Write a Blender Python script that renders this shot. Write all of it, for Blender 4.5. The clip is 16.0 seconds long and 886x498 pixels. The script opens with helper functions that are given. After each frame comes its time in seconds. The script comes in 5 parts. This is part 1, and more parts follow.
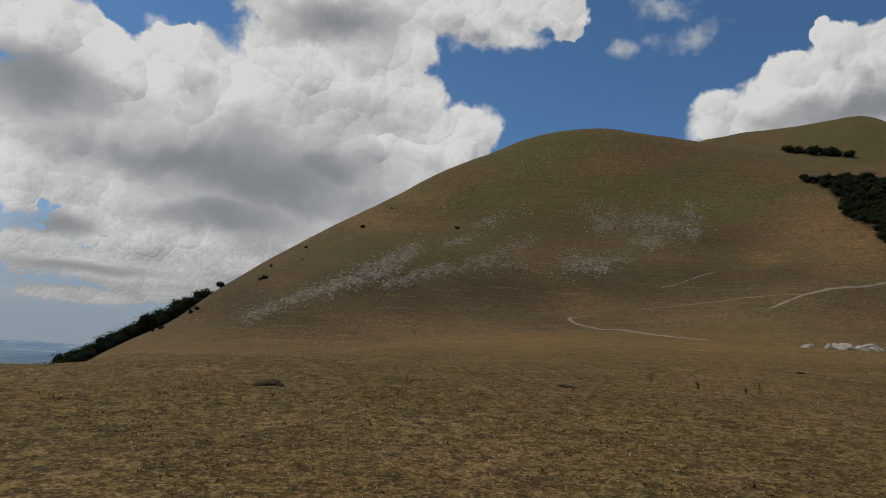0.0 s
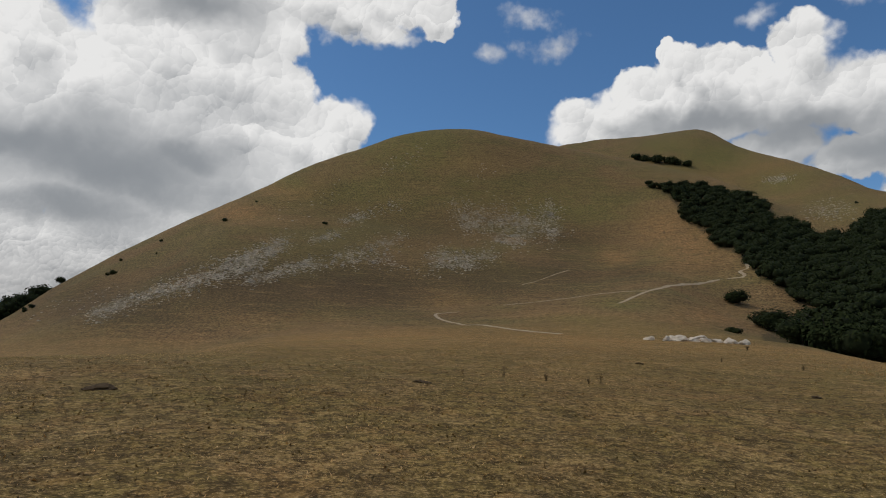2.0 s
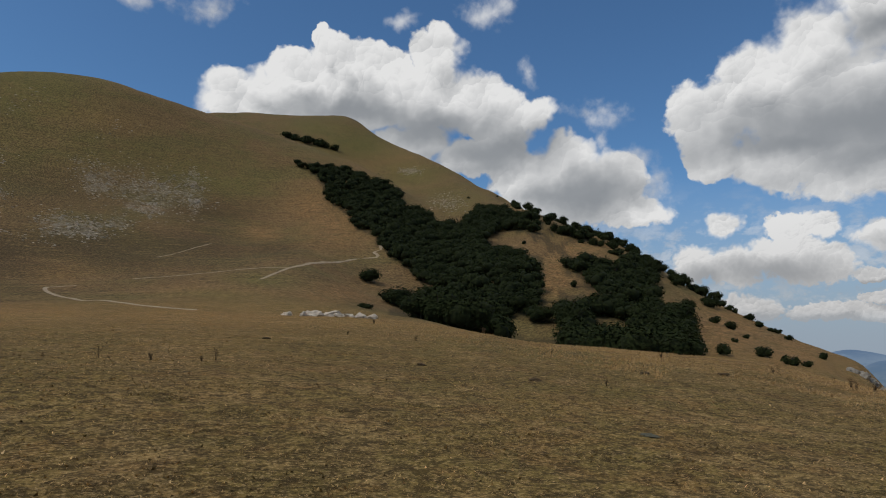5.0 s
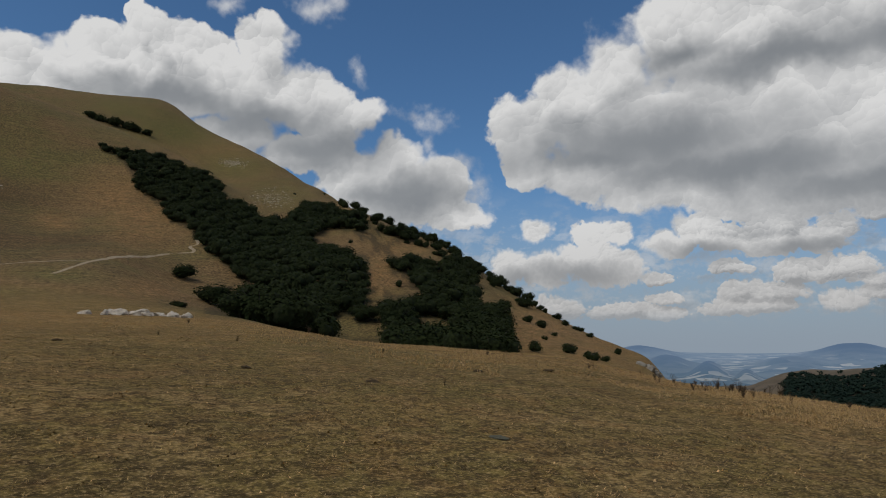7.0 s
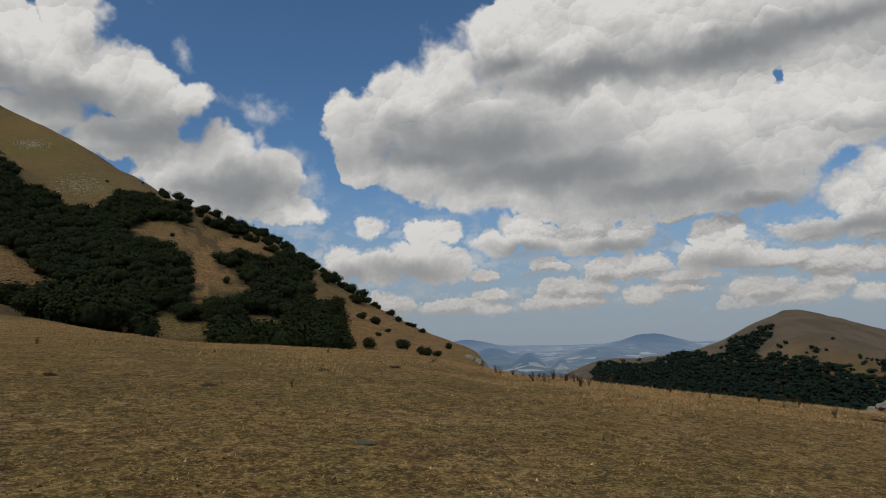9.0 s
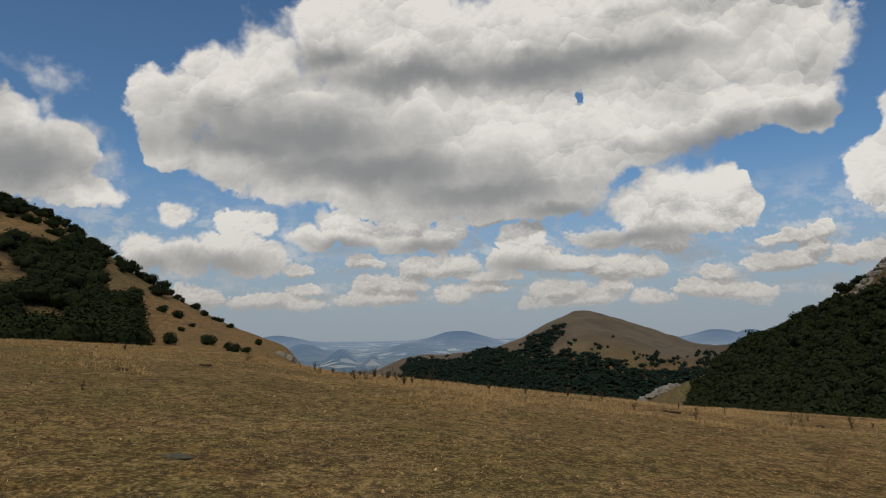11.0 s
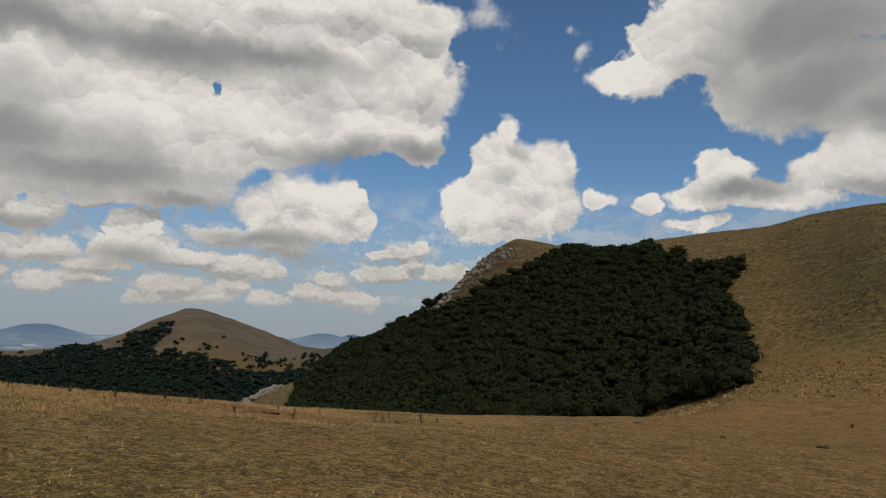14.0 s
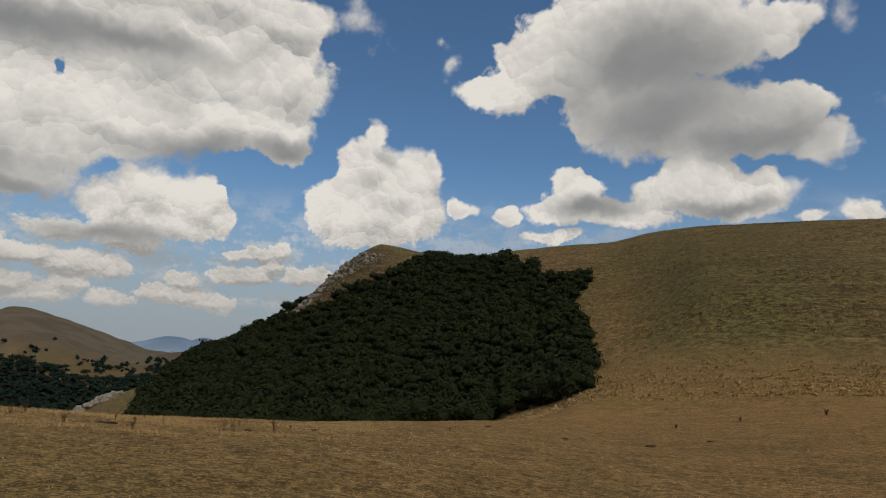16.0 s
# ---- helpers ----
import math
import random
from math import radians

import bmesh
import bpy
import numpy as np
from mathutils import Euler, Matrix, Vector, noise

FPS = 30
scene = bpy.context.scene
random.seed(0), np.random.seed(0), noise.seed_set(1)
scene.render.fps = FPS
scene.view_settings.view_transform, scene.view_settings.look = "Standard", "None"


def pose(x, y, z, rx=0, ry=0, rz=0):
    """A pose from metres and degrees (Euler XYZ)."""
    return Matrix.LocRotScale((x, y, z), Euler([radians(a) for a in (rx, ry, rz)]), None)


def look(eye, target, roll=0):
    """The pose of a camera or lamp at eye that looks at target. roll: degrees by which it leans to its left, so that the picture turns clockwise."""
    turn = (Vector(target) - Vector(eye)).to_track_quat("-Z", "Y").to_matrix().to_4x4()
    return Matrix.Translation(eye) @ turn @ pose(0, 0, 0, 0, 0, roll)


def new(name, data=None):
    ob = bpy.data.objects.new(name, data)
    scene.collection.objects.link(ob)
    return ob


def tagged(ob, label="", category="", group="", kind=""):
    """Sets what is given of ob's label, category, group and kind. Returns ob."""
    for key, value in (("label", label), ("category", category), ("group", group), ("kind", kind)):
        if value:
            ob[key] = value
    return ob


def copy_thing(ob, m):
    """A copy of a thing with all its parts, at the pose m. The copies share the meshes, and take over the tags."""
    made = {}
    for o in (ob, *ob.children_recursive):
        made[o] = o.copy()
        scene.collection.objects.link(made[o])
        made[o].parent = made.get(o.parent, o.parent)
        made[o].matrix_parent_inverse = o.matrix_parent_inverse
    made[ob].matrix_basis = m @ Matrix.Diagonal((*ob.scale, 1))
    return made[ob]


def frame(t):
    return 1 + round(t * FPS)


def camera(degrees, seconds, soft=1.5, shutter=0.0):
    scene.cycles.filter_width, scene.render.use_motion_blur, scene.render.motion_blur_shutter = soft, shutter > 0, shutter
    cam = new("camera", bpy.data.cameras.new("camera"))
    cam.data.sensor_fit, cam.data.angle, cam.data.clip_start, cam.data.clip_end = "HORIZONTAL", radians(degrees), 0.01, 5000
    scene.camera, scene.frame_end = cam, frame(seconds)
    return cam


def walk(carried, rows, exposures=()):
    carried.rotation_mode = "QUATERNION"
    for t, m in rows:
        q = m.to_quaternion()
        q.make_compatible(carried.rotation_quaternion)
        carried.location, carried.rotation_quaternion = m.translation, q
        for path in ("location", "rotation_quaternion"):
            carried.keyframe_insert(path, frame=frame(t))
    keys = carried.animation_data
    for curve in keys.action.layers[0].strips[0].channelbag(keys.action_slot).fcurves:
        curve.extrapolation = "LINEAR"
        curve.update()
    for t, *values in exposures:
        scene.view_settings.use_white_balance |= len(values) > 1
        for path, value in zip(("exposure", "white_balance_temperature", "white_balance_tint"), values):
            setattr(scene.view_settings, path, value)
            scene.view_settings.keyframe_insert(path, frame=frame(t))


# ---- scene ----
EYE = 1.6                     # height of the eye over the turf at the start
cam = camera(67.96, 16.0, soft=1.0)
ROWS = [
    (0.0, -0.0, 0.0, -0.006, 99.258, -3.31, -0.628),
    (0.5, 0.028, 0.009, -0.005, 99.31, -3.066, -3.453),
    (1.0, 0.043, 0.006, 0.004, 99.56, -2.865, -6.23),
    (1.5, 0.115, 0.031, 0.003, 99.58, -2.483, -8.983),
    (2.0, 0.223, 0.077, 0.009, 99.503, -2.207, -12.026),
    (2.5, 0.317, 0.143, -0.004, 99.488, -1.635, -18.424),
    (3.0, 0.401, 0.293, 0.011, 99.258, -1.458, -22.194),
    (3.5, 0.511, 0.395, 0.012, 99.04, -1.059, -26.072),
    (4.0, 0.687, 0.483, 0.008, 98.829, -0.736, -33.853),
    (6.5, 1.388, 1.228, -0.025, 97.926, -0.218, -50.87),
    (7.0, 1.455, 1.427, -0.009, 98.197, 0.065, -57.462),
    (7.5, 1.552, 1.561, -0.013, 98.314, 0.137, -62.027),
    (8.0, 1.696, 1.681, -0.008, 98.253, 0.616, -66.895),
    (8.5, 1.799, 1.885, -0.02, 98.008, 1.016, -69.445),
    (11.0, 2.426, 2.516, -0.002, 97.143, 0.818, -87.941),
    (11.5, 2.457, 2.489, 0.002, 97.145, 0.338, -92.977),
    (12.0, 2.494, 2.435, -0.002, 97.091, 0.034, -97.382),
    (12.5, 2.51, 2.449, 0.008, 97.131, -0.344, -104.376),
    (13.0, 2.536, 2.456, 0.003, 97.154, -0.803, -110.243),
    (13.5, 2.506, 2.458, 0.002, 97.236, -1.19, -114.678),
    (14.0, 2.469, 2.451, 0.006, 97.485, -1.631, -120.611),
    (14.5, 2.438, 2.448, 0.009, 97.616, -1.838, -123.549),
    (15.0, 2.429, 2.441, 0.015, 97.773, -2.126, -126.649),
    (15.5, 2.412, 2.435, 0.014, 98.034, -2.231, -129.614),
    (16.0, 2.373, 2.467, 0.025, 98.33, -2.228, -132.632),
]
EXPOSURES = [(0.0, -0.34, 6250, 10), (1.0, -0.19, 6250, 10), (2.0, -0.06, 6230, 10), (3.0, 0.02, 6200, 10), (4.2, 0.0, 6180, 10), (6.3, -0.30, 6180, 10), (8.7, -0.30, 6350, 10), (11.0, -0.20, 6600, 10), (13.0, -0.16, 6700, 10), (16.0, -0.20, 6720, 10)]
walk(cam, [(t, pose(x, y, z + EYE, rx, ry, rz)) for t, x, y, z, rx, ry, rz in ROWS], EXPOSURES)

# ---- light: sky with cumulus clouds, one veiled sun ----
SUN_AZ, SUN_EL = -75.0, 52.0   # degrees, azimuth clockwise from +y
sun_way = Vector((math.sin(radians(SUN_AZ)) * math.cos(radians(SUN_EL)), math.cos(radians(SUN_AZ)) * math.cos(radians(SUN_EL)), math.sin(radians(SUN_EL))))
# puffs of cloud: azimuth, elevation, half width, half height in degrees
WEST_BANK = [(-33.1, 21.8, 4.7, 2.9), (-28.5, 20.1, 6.0, 3.3), (-22.3, 22.3, 4.9, 3.0), (-18.8, 20.3, 6.9, 4.9), (-12.4, 23.5, 7.9, 5.4), (-8.6, 26.7, 6.6, 3.5), (-12.8, 27.9, 8.5, 2.1), (-5.0, 21.1, 4.6, 3.3), (-5.3, 18.2, 4.5, 2.4), (-2.7, 18.2, 3.6, 2.2), (1.5, 19.9, 2.2, 2.0), (0.4, 18.0, 2.6, 1.7), (1.8, 28.4, 6.3, 2.0), (5.0, 27.1, 3.1, 1.2), (10.1, 28.8, 2.1, 1.6), (-31.9, 16.3, 5.1, 3.3), (-25.8, 15.9, 8.2, 3.5), (-16.9, 15.5, 10.6, 4.2)]
WEST_LOW = [(-9.5, 14.5, 5.9, 3.4), (-23.2, 11.8, 10.5, 3.1), (-33.8, 11.7, 2.1, 2.8), (-14.9, 10.0, 7.4, 2.8), (-22.8, 8.2, 8.4, 2.0), (-32.0, 6.1, 2.8, 1.7), (-24.5, 5.3, 9.3, 1.6), (-17.3, 6.5, 5.4, 1.9), (-28.2, 2.9, 4.5, 0.6), (-12.9, 8.8, 3.3, 1.7), (-22.2, 3.7, 5.0, 0.8)]
SPUR_CLOUD = [(23.5, 20.6, 2.5, 1.6), (26.5, 21.0, 3.1, 2.0), (28.7, 22.3, 2.4, 1.8), (31.3, 24.6, 1.1, 1.5), (32.1, 22.0, 2.5, 2.5), (34.4, 23.9, 1.5, 1.3), (34.0, 19.7, 3.9, 1.7), (37.5, 21.0, 3.2, 2.6), (41.6, 24.4, 2.3, 2.4), (40.3, 20.5, 4.7, 3.1), (45.1, 20.9, 3.9, 2.7), (47.6, 19.2, 3.5, 2.1), (50.6, 19.5, 2.0, 1.5), (46.2, 16.7, 3.4, 1.9), (50.2, 14.5, 4.0, 2.4), (54.3, 13.6, 3.0, 2.9), (56.3, 12.2, 2.5, 2.0), (53.2, 15.6, 3.0, 1.9), (57.3, 14.1, 2.3, 2.4), (51.3, 12.1, 4.5, 1.7), (58.3, 11.0, 2.8, 1.4), (24.3, 19.1, 4.0, 1.5), (29.7, 19.7, 4.4, 1.7), (39.5, 17.4, 4.2, 1.8), (44.3, 16.2, 3.4, 1.9)]
GREAT_CLOUD = [(65.3, 18.2, 3.5, 3.3), (69.3, 20.4, 4.1, 3.1), (72.5, 22.5, 3.3, 2.9), (76.9, 25.0, 3.5, 3.1), (65.0, 14.9, 1.9, 1.6), (69.4, 14.1, 3.6, 2.1), (75.0, 17.2, 9.6, 5.6), (83.9, 16.5, 12.4, 6.0), (94.0, 15.8, 10.9, 5.7), (84.0, 24.4, 11.2, 4.9), (96.8, 24.0, 14.8, 4.9), (108.8, 22.3, 11.2, 4.7), (117.3, 21.6, 4.7, 3.4), (118.1, 17.3, 2.7, 2.5), (112.9, 17.3, 5.0, 2.4), (103.8, 16.6, 7.9, 3.7), (77.0, 12.5, 6.3, 1.9), (86.9, 11.4, 9.9, 1.6), (96.4, 11.4, 6.4, 1.9)]
LOW_A = [(75.65, 5.18, 1.41, 0.43), (88.86, 8.66, 1.23, 0.99), (92.37, 9.66, 3.43, 0.59), (81.03, 5.92, 1.55, 0.49), (85.6, 5.25, 1.48, 0.84), (87.57, 5.33, 2.22, 0.79), (89.3, 5.45, 1.72, 0.69), (81.66, 3.96, 1.36, 0.69), (83.86, 3.8, 2.7, 0.69), (81.18, 2.75, 2.19, 0.59)]
LOW_B = [(83.37, 2.82, 2.45, 0.59), (88.77, 3.0, 1.97, 0.64), (91.73, 3.69, 2.21, 0.49), (92.24, 4.56, 2.94, 0.39), (99.54, 5.44, 3.31, 0.58), (101.52, 7.52, 2.8, 0.96), (105.65, 7.08, 3.14, 0.94), (103.73, 5.04, 2.74, 0.95), (101.87, 4.87, 1.86, 0.67), (105.53, 4.73, 1.57, 0.66), (98.51, 3.29, 2.38, 0.68), (100.37, 2.53, 2.58, 0.67)]
MID_CLOUDS = [(65.45, 9.46, 1.6, 1.14), (63.42, 6.44, 1.84, 1.43), (66.58, 6.31, 2.56, 1.74), (70.47, 9.46, 2.02, 1.41), (70.08, 7.1, 3.13, 2.11), (72.78, 9.06, 1.61, 1.05), (73.29, 6.45, 1.61, 1.33), (76.57, 7.94, 1.89, 1.06), (78.97, 9.18, 2.16, 1.36), (80.93, 8.46, 1.94, 1.22), (84.88, 9.19, 2.46, 1.18), (83.89, 7.97, 2.45, 1.23), (87.36, 7.94, 2.22, 1.08), (94.29, 7.55, 1.56, 1.37), (95.77, 7.99, 1.69, 1.22), (93.5, 5.86, 1.95, 1.08), (96.2, 6.03, 2.41, 1.07)]
BRIGHT_CLOUD = [(104.89, 9.95, 2.4, 1.9), (107.69, 11.4, 2.8, 2.5), (110.72, 10.9, 3.1, 2.7), (113.17, 9.75, 1.42, 1.34), (109.2, 8.9, 4.6, 1.4), (105.27, 8.51, 2.7, 0.71), (112.3, 12.0, 1.5, 1.6)]
LOW_C = [(97.54, 3.08, 1.44, 0.58), (102.5, 3.42, 1.39, 0.57), (105.41, 2.4, 2.02, 0.61), (110.94, 4.17, 1.17, 0.5), (108.76, 3.21, 1.51, 0.55), (110.65, 2.92, 2.1, 0.55), (113.11, 2.6, 2.02, 0.54), (113.87, 2.04, 1.0, 0.4), (115.06, 4.85, 2.15, 0.66), (116.81, 5.05, 1.14, 0.56), (117.45, 6.0, 1.13, 0.6), (116.19, 7.05, 2.12, 0.39), (118.12, 7.32, 0.93, 0.51), (119.78, 5.06, 1.43, 0.59), (121.55, 5.14, 1.37, 0.74), (95.59, 2.15, 0.97, 0.39), (97.28, 2.36, 0.96, 0.39), (71.99, 2.65, 2.28, 0.52), (75.69, 2.5, 2.12, 0.43), (73.82, 2.88, 1.85, 0.38), (67.55, 2.88, 2.16, 0.83), (76.38, 3.6, 1.42, 0.39)]
TOWER_CLOUD = [(126.0, 17.6, 1.3, 1.5), (124.7, 15.8, 2.0, 1.9), (127.3, 14.0, 4.5, 2.9), (125.5, 11.0, 4.7, 2.9), (130.2, 11.2, 2.5, 2.7), (131.1, 14.7, 1.3, 1.7), (122.0, 11.2, 1.5, 1.4), (134.0, 11.6, 1.3, 0.9), (137.7, 11.2, 1.2, 0.9)]
EAST_BANK = [(143.8, 13.9, 2.2, 1.7), (142.9, 12.0, 3.9, 1.4), (148.1, 11.7, 4.6, 1.3), (153.6, 13.9, 3.5, 2.2), (150.4, 12.9, 2.3, 1.9), (158.3, 12.9, 3.1, 1.7), (161.8, 10.8, 1.0, 0.6), (165.5, 11.2, 1.6, 1.2), (142.2, 9.6, 2.9, 0.6), (137.7, 21.8, 3.6, 1.9), (141.7, 23.8, 5.5, 2.5), (145.7, 25.9, 6.4, 3.5), (151.5, 25.8, 8.8, 3.8), (149.1, 20.3, 6.1, 4.1), (154.6, 18.6, 5.3, 3.1), (159.3, 18.5, 4.5, 2.8), (163.5, 16.3, 2.4, 1.7), (160.7, 25.4, 2.2, 2.0)]
WISPS = [(131.2, 26.0, 0.8, 0.5), (132.5, 24.1, 0.5, 0.8), (125.1, 26.6, 2.6, 1.1), (166.9, 18.7, 1.1, 0.8), (164.7, 25.1, 0.9, 1.2)]
WISPS_B = [(55.2, 18.9, 1.9, 1.0), (58.9, 15.8, 1.5, 1.1), (59.4, 13.1, 1.6, 1.6), (49.7, 23.5, 0.9, 1.3), (56.5, 16.8, 0.7, 0.9), (45.9, 28.0, 2.5, 0.9), (38.1, 27.2, 1.4, 0.6)]
WISPS_C = [(20.7, 26.9, 2.6, 0.9), (15.0, 26.1, 1.0, 0.6), (19.6, 28.9, 2.1, 1.0), (-25.7, 24.6, 1.3, 0.6)]
GREY = [(75.0, 16.7, 12.4, 2.6), (70.8, 15.8, 8.7, 1.8), (81.4, 14.1, 12.3, 2.2), (91.4, 11.8, 9.9, 1.7), (98.8, 10.3, 4.3, 1.0), (86.5, 21.7, 9.6, 1.3), (96.7, 22.0, 9.9, 1.5), (104.1, 22.5, 8.5, 1.2), (111.0, 14.9, 4.7, 1.4), (118.0, 15.9, 2.7, 1.1), (77.9, 23.5, 3.0, 1.1)]
GREY_W = [(-16.7, 14.1, 11.0, 3.3), (-33.3, 18.0, 4.3, 2.2), (-22.2, 14.5, 6.0, 1.6), (-15.3, 13.8, 7.0, 2.1), (-17.7, 10.4, 5.9, 1.6), (-10.6, 15.3, 4.4, 1.9), (-10.8, 27.8, 5.6, 1.5), (-28.5, 5.1, 5.7, 0.4), (-30.8, 8.2, 2.6, 0.7)]
GREY_E = [(150.1, 24.2, 8.0, 3.5), (151.4, 19.7, 8.7, 3.6), (158.4, 17.3, 7.0, 2.2), (145.3, 12.3, 3.8, 1.0), (147.2, 13.2, 1.4, 0.8), (156.6, 12.2, 3.4, 0.6)]
GREY_LOW = [(69.0, 5.8, 5.0, 1.2), (64, 5.4, 2.6, 0.9), (79, 7.4, 3.4, 0.8), (86, 7.3, 3.6, 0.8), (95, 5.4, 3.2, 0.8), (104.5, 7.6, 4.5, 0.8)]
GREY_SPUR = [(34, 19.6, 6.5, 1.2), (41, 18.4, 6.0, 1.9), (47, 16.8, 6.0, 2.0), (54, 12.8, 4.6, 2.2)]
HOLES = [(100.3, 18.9, 0.8, 1.2)]
WEST_FILL = [(-2.7, 15.9, 3.8, 2.2), (0.5, 17.0, 2.5, 1.7), (-0.6, 29.4, 5.3, 2.2), (5.2, 29.5, 5.3, 1.9), (9.5, 29.4, 3.1, 1.3), (-6.3, 22.6, 3.5, 3.2), (-4.0, 19.8, 4.5, 2.8)]
SPUR_FILL = [(32.5, 23.6, 2.4, 2.0), (34.8, 23.3, 2.7, 2.2), (37.1, 22.9, 2.2, 2.0)]
GREAT_FILL = [(110.2, 27.4, 8.2, 1.9), (116.3, 25.7, 5.4, 2.6), (103.0, 27.0, 8.3, 2.0)]
HOLES_W = [(-31.9, 9.5, 0.6, 0.9), (-29.7, 11.3, 0.5, 0.4), (-27.5, 7.8, 1.4, 0.3), (-24.0, 25.2, 2.0, 0.8)]


class Nodes:
    """Short hand for building node trees."""

    def __init__(self, tree):
        self.tree = tree

    def add(self, kind, **settings):
        n = self.tree.nodes.new(kind)
        for key, value in settings.items():
            if key == "operation":
                n.operation = value
            elif key == "data_type":
                n.data_type = value
            elif key == "blend_type":
                n.blend_type = value
        return n

    def put(self, socket, value):
        if isinstance(value, bpy.types.NodeSocket):
            self.tree.links.new(value, socket)
        elif value is not None:
            socket.default_value = value

    def math(self, op, a, b=None, c=None, clamp=False):
        n = self.add("ShaderNodeMath", operation=op)
        n.use_clamp = clamp
        for i, v in enumerate((a, b, c)):
            self.put(n.inputs[i], v)
        return n.outputs[0]

    def vec(self, op, a, b=None, out=0):
        n = self.add("ShaderNodeVectorMath", operation=op)
        self.put(n.inputs[0], a)
        self.put(n.inputs[1], b)
        return n.outputs[out]

    def noise(self, vector, scale, detail=4.0, rough=0.55, kind="FBM", colour=False, distort=0.0):
        n = self.add("ShaderNodeTexNoise")
        n.noise_type = kind
        self.put(n.inputs["Vector"], vector)
        n.inputs["Scale"].default_value = scale
        n.inputs["Detail"].default_value = detail
        n.inputs["Roughness"].default_value = rough
        n.inputs["Distortion"].default_value = distort
        return n.outputs["Color" if colour else 0]

    def voronoi(self, vector, scale, feature="F1", out="Distance", rand=1.0):
        n = self.add("ShaderNodeTexVoronoi")
        n.feature = feature
        self.put(n.inputs["Vector"], vector)
        n.inputs["Scale"].default_value = scale
        n.inputs["Randomness"].default_value = rand
        return n.outputs[out]

    def ramp(self, value, lo, hi, a=0.0, b=1.0, smooth=True):
        n = self.add("ShaderNodeMapRange")
        n.interpolation_type = "SMOOTHSTEP" if smooth else "LINEAR"
        self.put(n.inputs["Value"], value)
        for key, v in (("From Min", lo), ("From Max", hi), ("To Min", a), ("To Max", b)):
            self.put(n.inputs[key], v)
        return n.outputs["Result"]

    def mix(self, factor, a, b, blend="MIX"):
        n = self.add("ShaderNodeMix", data_type="RGBA", blend_type=blend)
        self.put(n.inputs["Factor"], factor)
        self.put(n.inputs["A"], (*a, 1) if isinstance(a, tuple) else a)
        self.put(n.inputs["B"], (*b, 1) if isinstance(b, tuple) else b)
        return n.outputs["Result"]

    def attribute(self, name, out="Fac"):
        n = self.add("ShaderNodeAttribute")
        n.attribute_name = name
        return n.outputs[out]


